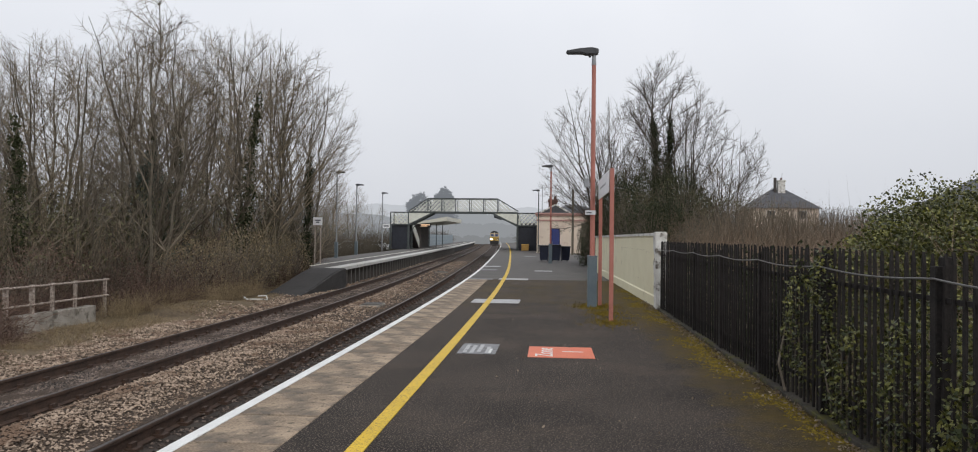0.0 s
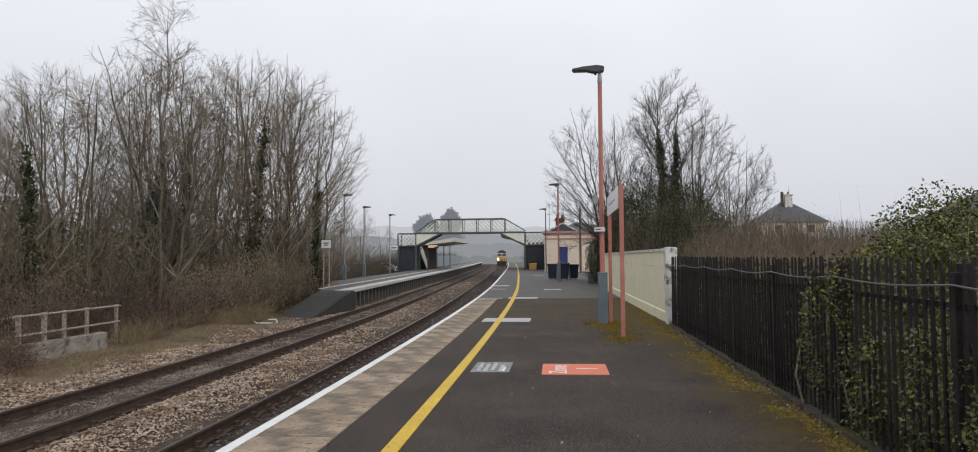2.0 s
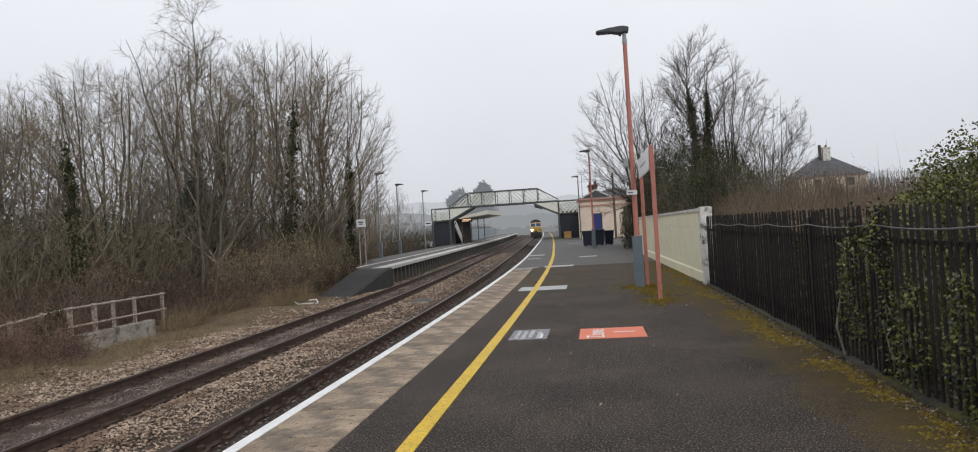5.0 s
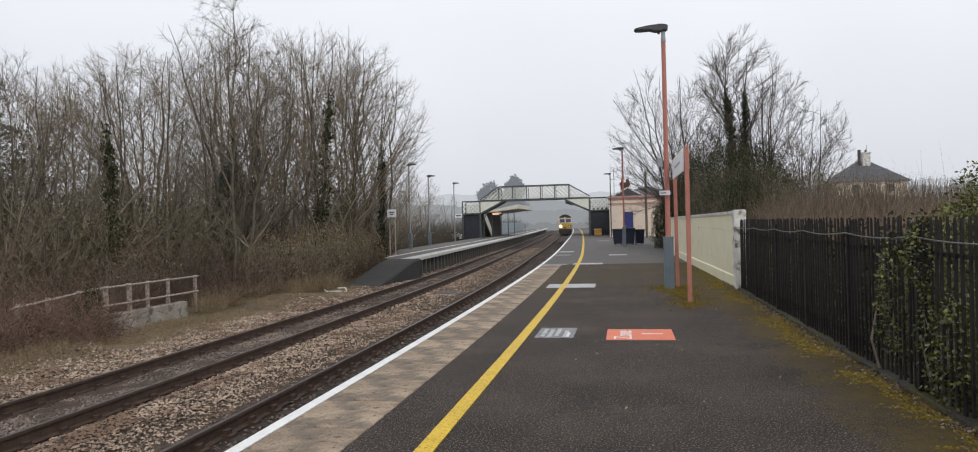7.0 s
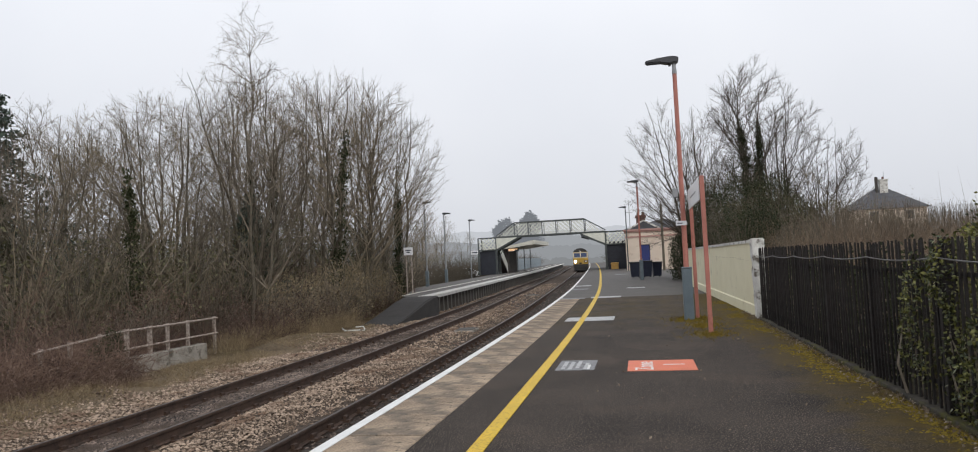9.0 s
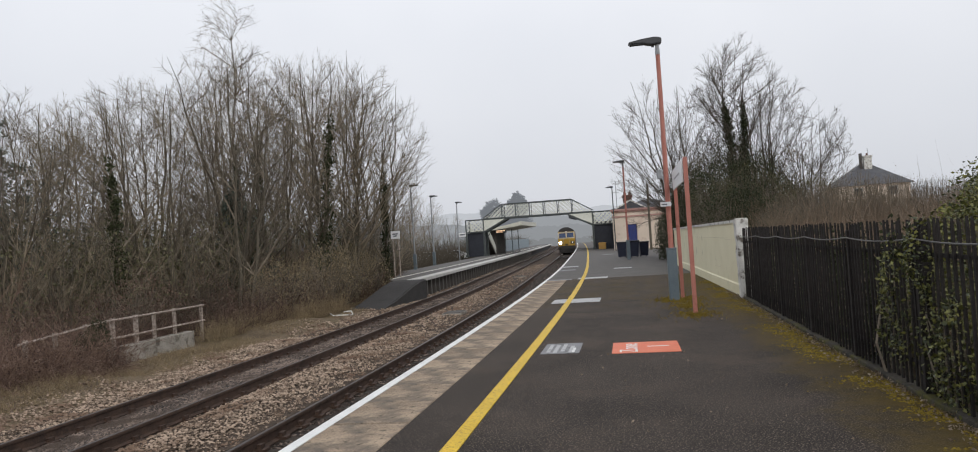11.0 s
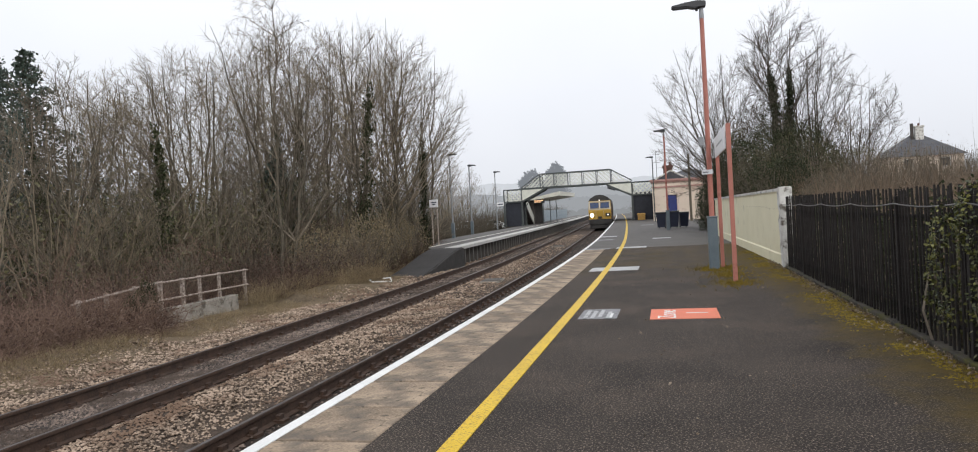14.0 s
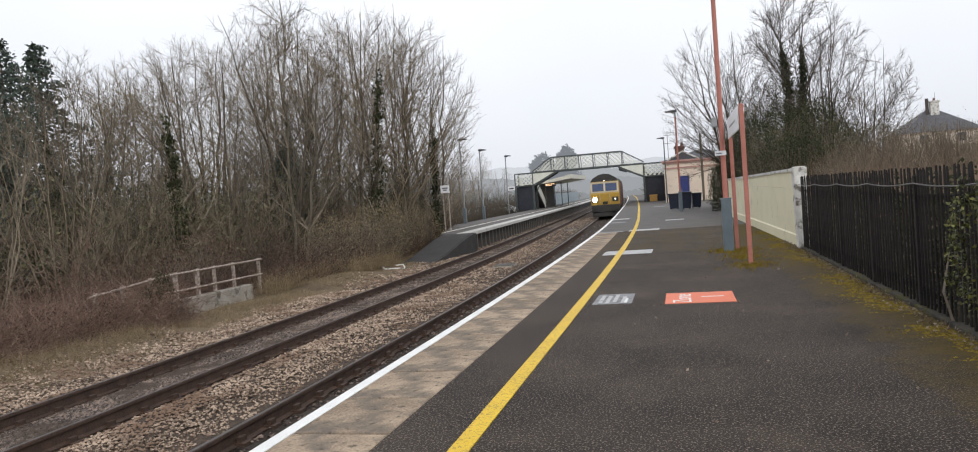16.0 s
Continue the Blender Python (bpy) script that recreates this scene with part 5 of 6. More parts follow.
# trees behind the fence and wall
DARK = dict(twig="twig_dark", bark="twig_dark", thin=0.0062, sub=11, twigs=8)
tree("bare_tree", "tall bare tree with dark ivy on its stems", 51, 6.5, 44.0, -0.3, ivy=4.6, height=12.8, width=2.7, girth=0.17, limbs=44, stems=2, steep=0.9, **DARK)
tree("bare_tree", "broad bare tree with many straight upswept stems", 52, 8.0, 45.5, -0.3, height=11.4, width=3.6, girth=0.10, limbs=56, stems=7, low=0.05, steep=1.2, fan=1.7, middle=0.5, **DARK)
leaning = tree("bare_tree", "wide bare tree leaning over the platform's back", 53, 3.8, 46.5, -0.3, height=11.8, width=3.6, girth=0.12, limbs=58, stems=4, low=0.25, steep=1.0, fan=1.4, middle=0.52, **DARK)
leaning.matrix_basis = pose(3.8, 46.5, -0.3, 0, -9, 0)
tree("bare_tree", "bare tree with spreading upswept branches", 54, 10.4, 45.0, -0.3, height=9.0, width=2.6, girth=0.07, limbs=26, stems=4, low=0.06, fan=1.5, **DARK)
tree("bare_tree", "bare tree with spreading upswept branches", 55, 4.6, 43.0, -0.3, height=8.6, width=2.4, girth=0.08, limbs=26, stems=3, low=0.06, **DARK)
tree("bare_tree", "bare tree with spreading upswept branches", 56, 4.4, 51.5, -0.3, height=8.0, width=2.6, girth=0.09, limbs=22, stems=3, **DARK)
for x, y, s in ((-20.5, 58, 0.62), (-23.0, 62, 0.85), (-24.5, 70, 0.9), (-23.5, 78, 0.8), (-26.5, 84, 0.9), (-29, 92, 0.95), (-31, 104, 1.0), (-33, 120, 1.1), (-22, 66, 0.7), (-21.5, 73, 0.6), (-25, 80, 0.75), (-24, 88, 0.62), (-28, 97, 0.8), (-26.5, 110, 0.75)):
    t = copy_thing(stock[int(y) % 5][0], pose(x, y, -0.9, 0, 0, y * 37 % 360))
    t.scale = (s, s, s)
for i in range(16):
    s = rng.uniform(0.6, 1.0)
    t = copy_thing(rng.choice(shrubs), pose(rng.uniform(5.0, 11), rng.uniform(36, 46), -0.4, 0, 0, rng.uniform(0, 360)))
    t.scale = (s, s, s)
for x, y in ((5.4, 44.5), (7.0, 43.2), (8.6, 43.6), (9.8, 44.6), (6.2, 46.0), (4.2, 45.5)):
    t = copy_thing(shrubs[0], pose(x, y, -0.4, 0, 0, x * 97 % 360))
    t.scale = (1.5, 1.5, 1.55)


def leafy(name, label, seed, blobs, count, size, mat, stems=12, base=-0.3, category="bush"):
    """A leafy bush: stems and many single leaves near the surface of overlapping lobes."""
    rng = random.Random(seed)
    b = thing(name, label, category)
    tubes, places = Tubes(), []
    for x, y, z, r, h in blobs:
        share = int(count * r * r / sum(q[3] ** 2 for q in blobs))
        for _ in range(share):
            d = any_way(rng)
            k = (0.55 + 0.45 * rng.random() ** 0.4) * (1 + 0.35 * noise.noise((d.x * 2.3 + x, d.y * 2.3 + y, d.z * 2.3 + z)))
            places.append(Vector((x + d.x * r * k, y + d.y * r * k, z + d.z * h * k)))
        for _ in range(stems if r > 0.25 else 0):
            d = any_way(rng)
            tip = Vector((x + d.x * r * 0.9, y + d.y * r * 0.9, z + abs(d.z) * h * 0.9))
            foot = Vector((x + rng.uniform(-0.2, 0.2), y + rng.uniform(-0.2, 0.2), base))
            mid = foot.lerp(tip, 0.5) + any_way(rng) * 0.15
            tubes.add([foot, mid, tip], [0.022, 0.014, 0.004])
    if stems:
        tagged(part("branchwork", tubes.data(), "twig", b), kind="stuff")
    part("foliage", leaves(rng, [p for p in places if p.z > base], size), mat, b)
    return b


leafy("evergreen_shrub", "leafy green shrub pushing through the iron fence", 61, [(3.45, 7.8, 1.1, 0.6, 0.85), (4.0, 8.3, 1.42, 0.75, 0.85), (4.9, 9.0, 1.4, 0.9, 0.9), (3.1, 6.2, 0.55, 0.5, 0.75), (4.5, 8.0, 1.25, 0.9, 0.85), (2.75, 6.9, 0.5, 0.3, 0.75), (2.8, 8.3, 0.6, 0.3, 0.6), (3.0, 5.0, 0.5, 0.5, 0.75), (5.4, 7.2, 1.3, 0.9, 0.8), (2.54, 7.6, 0.85, 0.22, 0.6), (2.54, 6.4, 0.5, 0.2, 0.5), (2.54, 5.5, 0.6, 0.2, 0.55), (2.54, 4.7, 0.45, 0.18, 0.4), (2.56, 7.0, 1.25, 0.2, 0.35)], 80000, 0.041, "laurel", 22)
leafy("ivy_mound", "dark green ivy mound behind the wall", 62, [(4.6, 36.0, 1.9, 1.2, 1.6), (6.0, 37.0, 1.6, 1.4, 1.7), (4.0, 39.5, 2.2, 1.3, 2.4), (5.8, 41.5, 3.0, 1.6, 2.6), (8.2, 42.5, 2.2, 1.6, 2.0), (7.0, 43.0, 3.2, 1.5, 2.4), (3.6, 42.0, 3.0, 1.3, 2.2), (6.0, 43.6, 4.4, 1.3, 2.7), (7.6, 43.8, 3.6, 1.3, 2.6)], 48000, 0.08, "ivy", 60)
leafy("scrub_mound", "dull olive winter scrub behind the wall", 67, [(4.4, 38.0, 2.0, 1.6, 2.2), (6.6, 40.0, 2.4, 2.0, 2.6), (9.6, 42.0, 2.0, 2.0, 2.2), (3.4, 44.0, 3.0, 1.5, 2.6), (11.5, 39.0, 1.5, 2.0, 1.8), (7.6, 44.5, 2.9, 2.2, 2.9), (4.9, 44.0, 3.2, 1.9, 3.0), (10.2, 43.5, 2.0, 1.8, 2.2)], 46000, 0.07, "olive", 160)
leafy("ivy_mound", "rounded dark green ivy-clad stump behind the wall", 68, [(5.5, 36.5, 2.0, 0.9, 1.9), (5.2, 36.0, 1.2, 1.1, 1.4)], 12000, 0.07, "ivy", 6)
leafy("ivy_mound", "dark overgrown hedge behind the platform", 63, [(2.6, 40.0, 1.0, 0.7, 1.2), (2.3, 43.5, 1.1, 0.8, 1.4), (3.5, 47.0, 1.9, 1.2, 2.3), (2.9, 50.0, 1.5, 1.0, 1.9), (3.3, 44.0, 2.0, 1.0, 2.4)], 26000, 0.085, "ivy", 40)


for k, (x, y, z, r, hh) in enumerate(((-17.5, 31.0, 1.0, 1.0, 2.2), (-19.5, 25.0, 0.8, 1.4, 1.9), (-22.0, 30.0, 1.4, 1.8, 2.4), (-16.2, 40.5, 1.6, 1.0, 2.8), (-21.0, 20.5, 0.7, 1.3, 1.7), (-24.0, 24.5, 1.0, 1.6, 2.2), (-19.0, 36.5, 1.5, 1.5, 2.4), (-26.0, 34.0, 1.6, 2.0, 2.8), (-20.0, 16.5, 0.6, 1.2, 1.6))):
    leafy("evergreen_bush", "dark evergreen bush grown through with bare stems", 160 + k, [(x, y, z, r, hh), (x - 0.8 * r, y + 0.5, z - 0.4, 0.8 * r, 0.7 * hh), (x + 0.6 * r, y - 0.7, z - 0.6, 0.7 * r, 0.6 * hh)], 4200, 0.10, "ivy", 3, -0.8)
for k, (x, y, z, r, hh) in enumerate(((-13.5, 31.5, 0.35, 1.35, 1.75), (-13.9, 28.2, 0.1, 1.3, 1.55), (-13.6, 35.0, 0.45, 1.1, 1.8), (-13.4, 33.4, 0.1, 1.0, 1.4), (-13.6, 38.0, 0.2, 1.1, 1.5), (-15.4, 24.8, 0.0, 1.3, 1.3), (-15.4, 21.0, 0.1, 1.2, 1.3))):
    leafy("bramble_bush", "rounded brown bramble bush with withered leaves", 190 + k, [(x, y, z, r, hh), (x - 0.8, y + 0.9, z, 0.8 * r, 0.9 * hh), (x - 0.3, y - 1.0, z - 0.2, 0.7 * r, 0.8 * hh)], 5200, 0.06, "tan_twig" if k < 5 else "bramble", 60, -0.9)
for k, (x, y, z, r, hh) in enumerate(((7.4, 32.5, 1.5, 1.6, 2.1), (9.6, 33.5, 1.7, 1.7, 2.2), (11.6, 35.0, 1.6, 1.8, 2.1), (13.8, 36.0, 1.5, 1.9, 2.0), (12.4, 31.0, 1.2, 1.6, 1.8), (15.6, 36.5, 1.6, 1.8, 2.0), (13.2, 26.5, 1.3, 1.6, 1.9), (16.6, 31.0, 1.4, 1.8, 2.0), (12.2, 22.5, 1.0, 1.5, 1.7), (19.0, 36.0, 1.5, 1.9, 2.1))):
    leafy("thicket_mound", "rounded tan thicket of dead stems behind the fence", 230 + k, [(x, y, z, r, hh), (x - 0.9, y + 0.8, z - 0.2, 0.8 * r, 0.85 * hh), (x + 0.9, y - 0.6, z - 0.1, 0.8 * r, 0.9 * hh)], 2400, 0.045, "reed", 230, -0.4)
leafy("ivy_hedge", "low dark ivy close behind the iron fence", 64, [(3.0 + 0.12 * (i % 2), 8.9 + i * 0.85, 0.55, 0.36, 0.95) for i in range(11)], 16000, 0.065, "ivy", 5)
leafy("ivy_hedge", "low dark ivy close behind the iron fence", 65, [(3.05, 0.5 + i * 0.9, 0.45, 0.36, 0.8) for i in range(5)], 3500, 0.06, "ivy", 5)

leafy("ivy_clump", "dark ivy clump smothering the old railing", 66, [(-13.35, 16.6, -0.25, 0.32, 0.55), (-13.4, 16.2, -0.5, 0.35, 0.5)], 3200, 0.06, "ivy", 5, -1.0)


def build_conifer(x, y, z, h, seed):
    c = thing("conifer", "dark green conifer with drooping sprays at the wood's end", "tree", pose(x, y, z))
    rng = random.Random(seed)
    tubes = Tubes()
    tubes.add([Vector((0, 0, -0.3)), Vector((0.1, 0, h * 0.5)), Vector((0, 0, h))], [0.18, 0.1, 0.01], 6)
    part("trunk", tubes.data(), "bark", c)
    places, limbs = [], Tubes()
    for i in range(95):
        u = (i + rng.random()) / 95
        top, r = h * (0.10 + 0.90 * u), (1 - u) ** 0.9 * 0.38 * h * rng.uniform(0.3, 1.35) + 0.08
        a = i * 2.4 + rng.uniform(-0.5, 0.5)
        p0 = Vector((0, 0, top))
        p1 = Vector((r * math.cos(a), r * math.sin(a), top + 0.06 * r - 0.05))
        tip = p1 + Vector((0.25 * math.cos(a), 0.25 * math.sin(a), -0.18))
        limbs.add([p0, p0.lerp(p1, 0.5) - Vector((0, 0, 0.1 * r)), p1, tip], [0.03, 0.02, 0.012, 0.004])
        for _ in range(int(45 + 60 * r)):
            q = p0.lerp(p1, 0.2 + 0.9 * rng.random() ** 0.7)
            side = rng.gauss(0, 0.14)
            places.append(q + Vector((-math.sin(a) * side, math.cos(a) * side, 0.05 - rng.random() ** 2 * min(0.65, 0.15 + 0.5 * r))))
    tagged(part("branchwork", limbs.data(), "bark", c), kind="stuff")
    part("foliage", leaves(rng, places, 0.15), "conifer", c)


build_conifer(-23.6, 23.5, -0.6, 9.5, 71)
build_conifer(-26.4, 24.5, -0.6, 10.2, 72)
build_conifer(-22.6, 20.5, -0.6, 5.6, 73)
build_conifer(-17.9, 31.8, -0.6, 5.8, 74)


# ---- undergrowth ----
def stalks(name, label, seed, count, where, height, mat, lean=0.4, radius=0.006, category="undergrowth", segs=3):
    """A thicket of thin bent stalks; where gives a foot and a height factor."""
    rng = random.Random(seed)
    t = Tubes()
    for _ in range(count):
        x, y, z, k = where(rng)
        h = height * k * rng.uniform(0.45, 1.1)
        d = Vector((rng.gauss(0, lean), rng.gauss(0, lean), 1)).normalized()
        p, pts, rad = Vector((x, y, z)), [Vector((x, y, z))], [radius]
        for s in range(segs):
            d = (d + any_way(rng) * 0.35 * (1 + lean) - Vector((0, 0, 0.22 * s * lean))).normalized()
            p = p + d * (h / segs)
            pts.append(p.copy())
            rad.append(max(0.0015, radius * (1 - (s + 1) / (segs + 0.3))))
        t.spike(pts, rad)
    return tagged(part(name, t.data(), mat), label, category, kind="stuff")


def wood_edge(rng):
    y = rng.uniform(8, 45)
    x = -14.0 - abs(rng.gauss(0, 2.2)) - max(0, 17 - y) * 0.3 + bend(y)
    if y < 15.8:
        x += 0.9
    if y > 22.5:
        x += 1.3
    if 15.8 < y < 22.5 and x > -14.2:
        x -= 1.2
    return x, y, -0.85, 1.0 + 0.25 * noise.noise((x * 0.3, y * 0.3, 0))


stalks("bramble_thicket", "tangled dead brown brambles along the wood's edge", 81, 10000, wood_edge, 2.0, "bramble", 0.85, 0.008, segs=3)
rng = random.Random(181)
places = []
for _ in range(22000):
    x, y, z, k = wood_edge(rng)
    places.append(Vector((x, y, z + 1.5 * k * rng.random() ** 1.3)))
for _ in range(7000):
    y = rng.uniform(8, 16.8)
    places.append(Vector((-13.4 - abs(rng.gauss(0, 0.8)) + 1.3 * rng.random(), y, -0.85 + (0.95 - 0.04 * (y - 9)) * rng.random())))
def near_bramble(rng):
    y = rng.uniform(8, 16.6)
    return -13.3 - abs(rng.gauss(0, 0.9)) + 1.2 * rng.random(), y, -0.95, 1.0


stalks("bramble_thicket", "reddish-brown brambles sprawling over the old railing", 184, 6000, near_bramble, 2.2, "bramble", 0.9, 0.007, segs=4)
tagged(part("bramble_leaves", leaves(rng, places, 0.06), "bramble"), "withered brown bramble leaves at the wood's edge", "leaves", kind="stuff")


def scrub(seed, count):
    rng, places = random.Random(seed), []
    for _ in range(count):
        y = rng.uniform(10, 46)
        x = -15.2 - 17 * rng.random() ** 1.15 - max(0, 22 - y) * 0.3
        places.append(Vector((x, y, -0.8 + (2.0 + 0.07 * y + 0.08 * (-15.2 - x)) * rng.random() ** 1.2 * (1 + 0.5 * noise.noise((x * 0.5, y * 0.35, 9))))))
    return places


rng = random.Random(182)
tagged(part("scrub_leaves", leaves(rng, scrub(183, 62000), 0.12), "olive"), "dull olive winter leaves low in the wood", "leaves", kind="stuff")


def deep_wood(rng):
    y = rng.uniform(8, 60)
    return -18 - rng.uniform(0, 16) - max(0, 22 - y) * 0.4, y, -0.7, 1.0


stalks("undergrowth", "dense dark undergrowth inside the wood", 82, 8500, deep_wood, 4.3, "bark", 0.24, 0.0075, segs=3)


def back_wood(rng):
    y = rng.uniform(6, 75)
    return -33 - rng.uniform(0, 12), y, -0.5, 1.0 + 0.3 * noise.noise((y * 0.1, 2, 2))


stalks("far_wood", "dense bare saplings deep in the wood", 88, 4500, back_wood, 6.4, "bark", 0.2, 0.016, "wood", 3)


def far_hedge(rng):
    y = rng.uniform(46, 215)
    return -19.6 + bend(y) + 2.6 - abs(rng.gauss(0, 1.6)) - 0.6 * (y > 84), y, -0.9, 1.0 + 0.35 * noise.noise((y * 0.12, 0, 4)) + (0.4 if y < 60 else 0)


stalks("far_hedge", "straggling bare hedge behind the far platform", 85, 6500, far_hedge, 4.4, "bark", 0.4, 0.022, "hedge", 2)


def far_hedge_right(rng):
    y = rng.uniform(107, 230)
    return 3.2 + bend(y) + abs(rng.gauss(0, 3.0)), y, -0.6, 1.0 + 0.35 * noise.noise((y * 0.12, 3, 4))


stalks("far_hedge", "straggling bare hedge beyond the station building", 86, 3500, far_hedge_right, 5.0, "bark", 0.4, 0.03, "hedge", 2)


def weed_clump(rng):
    y = rng.uniform(21.2, 31)
    x = -12.6 - abs(rng.gauss(0, 0.5)) + (0.4 if y > 26 else -0.2)
    return x, y, -0.9, 1.0


stalks("dead_weeds", "dry tan weed stalks beside the culvert parapet", 89, 2200, weed_clump, 0.95, "grass", 0.22, 0.005, "weeds", 2)


def reed_bed(rng):
    y = 6 + 32 * rng.random() ** 0.8
    x = 4.3 + rng.random() * (0.62 * y - 2.2)
    return x, y, -0.35, (1.75 + 0.055 * y) / 2.3 * (1 + 0.35 * noise.noise((x * 0.35, y * 0.3, 8)))


stalks("dead_weeds", "tall dead tan weeds behind the fence", 83, 12000, reed_bed, 2.5, "reed", 0.42, 0.008, segs=3)


def arching(rng):
    y = rng.uniform(15, 38)
    return 5.6 + rng.random() * (0.45 * y), y, -0.3, (1.75 + 0.055 * y) / 2.3


stalks("arching_brambles", "pale arching bramble stems among the dead weeds", 185, 1500, arching, 2.7, "reed", 0.9, 0.012, "brambles", 6)


def shrub_twigs(rng):
    return rng.uniform(3.9, 6.2), rng.uniform(6.2, 8.4), 0.9, 1.0


stalks("dead_stems", "tan dead climber stems tangled over the green shrub", 186, 800, shrub_twigs, 1.5, "reed", 0.7, 0.005, "stems", 4)


def verge(rng):
    y = 6 + 30 * rng.random() ** 1.5
    x = -11.1 - 2.7 * rng.random() ** 1.1
    return x + bend(y), y, ground_height(x, y) - 0.01, (0.5 + 0.5 * min(1, (-10.6 - x) / 1.6) + 0.6 * noise.noise((x, y, 5))) * (0.35 if 14.5 < y < 22 and x < -12.6 else 1.0 if y < 22 else 0.6)


stalks("verge_grass", "dead straw-coloured grass on the verge", 84, 20000, verge, 0.34, "grass", 0.6, 0.0055, "grass", 2)


def tufts(rng):
    a, r = rng.uniform(0, 6.283), abs(rng.gauss(0, 0.28))
    cx, cy = rng.choice(((1.2, 14.6), (1.2, 17.9), (1.0, 17.7), (1.2, 16.2)))
    return cx + r * math.cos(a), cy + 1.6 * r * math.sin(a), 0.0, 1.0


stalks("moss_tufts", "straw-coloured moss and grass tufts round the sign posts", 87, 2600, tufts, 0.10, "moss", 0.8, 0.006, "grass", 2)


def build_moss():
    rng = random.Random(91)
    v, f = [], []
    for _ in range(42000):
        y = rng.uniform(3.0, 24)
        x = 2.46 - abs(rng.gauss(0, 0.25))
        growth = noise.noise((x * 1.7, y * 1.1, 2.0)) + 0.6 * noise.noise((x * 6, y * 6, 3.0)) + 0.3 - (2.46 - x) * 0.7
        if rng.random() > 1.3 * growth:
            continue
        s, k, a = rng.uniform(0.006, 0.02), len(v), rng.uniform(0, 6.28)
        for i in range(4):
            v.append((x + s * math.cos(a + i * 1.571), y + s * math.sin(a + i * 1.571), 0.0))
        v.append((x, y, s * rng.uniform(0.3, 0.7)))
        f += [(k, k + 1, k + 4), (k + 1, k + 2, k + 4), (k + 2, k + 3, k + 4), (k + 3, k, k + 4)]
    tagged(part("moss", (v, f), "moss"), "yellow-green moss along the foot of the fence", "moss", kind="stuff")
    places = []
    for _ in range(2200):
        y = rng.uniform(3.0, 20)
        x = 2.5 - abs(rng.gauss(0, 0.12)) if rng.random() < 0.93 else rng.uniform(-0.8, 2.3)
        places.append(Vector((x, y, 0.012)))
    chips = [Vector((rng.uniform(-1.3, 2.3), 2.5 + 13 * rng.random() ** 1.4, 0.004)) for _ in range(700)]
    tagged(part("grit_chips", leaves(rng, chips, 0.014), "litter"), "pale chips and bits of leaf trodden into the asphalt", "grit", kind="stuff")
    tagged(part("leaf_litter", leaves(rng, places, 0.035), "litter"), "scattered dead leaves and twigs on the asphalt", "leaves", kind="stuff")


build_moss()


# ---- houses and distance ----
def build_house(x, y, w, d, eaves, ridge, label, stack=True, turn=0):
    h = thing("house", label, "house", pose(x, y, -0.4, 0, 0, turn))
    part("wall", boxes((-w / 2, w / 2, -d / 2, d / 2, 0, eaves)), "render", h, "pale rendered wall")
    bm = bmesh.new()
    e = 0.4
    r = max(0.2, w / 2 - d / 2 + 0.2)
    v = [bm.verts.new(p) for p in ((-w / 2 - e, -d / 2 - e, eaves), (w / 2 + e, -d / 2 - e, eaves), (w / 2 + e, d / 2 + e, eaves), (-w / 2 - e, d / 2 + e, eaves), (-r, 0, ridge), (r, 0, ridge))]
    for q in ((0, 1, 5, 4), (1, 2, 5), (2, 3, 4, 5), (3, 0, 4), (3, 2, 1, 0)):
        bm.faces.new([v[i] for i in q])
    part("roof", bm, "slate", h, "dark hipped slate roof")
    for a in (-w / 4, w / 4):
        win = part("window", boxes((a - 0.6, a + 0.6, -d / 2 - 0.04, -d / 2, eaves - 1.5, eaves - 0.3)), "white_wall", h)
        part("pane", boxes((a - 0.5, a + 0.5, -d / 2 - 0.05, -d / 2 - 0.04, eaves - 1.4, eaves - 0.4)), "glass", win)
    if stack:
        c = part("chimney_stack", boxes((-0.35, 0.65, -1.3, -0.6, ridge - 1.6, ridge + 0.75), (-0.45, 0.75, -1.4, -0.5, ridge + 0.75, ridge + 0.95)), "white_wall", h, "white painted chimney stack")
        bm = bmesh.new()
        bar(bm, (0.15, -0.95, ridge + 0.95), (0.15, -0.95, ridge + 1.3), 0.14, 0.11, 10)
        part("chimney_pot", bm, "brick", c)
        part("flue", boxes((-0.85, -0.55, -1.2, -0.8, ridge - 1.2, ridge + 1.3)), "dark_brick", h, "dark flue stack")
        bm = bmesh.new()
        bar(bm, (0.3, -0.9, ridge + 0.95), (0.3, -0.9, ridge + 2.0), 0.03)
        part("aerial", bm, "galvanised", h)


build_house(32.7, 110.0, 8.6, 8.2, 6.4, 9.6, "pale house with a dark hipped roof and white chimney")
build_house(31.0, 52.0, 9.0, 9.0, 4.4, 7.4, "house with a dark tiled roof beyond the weeds", False)


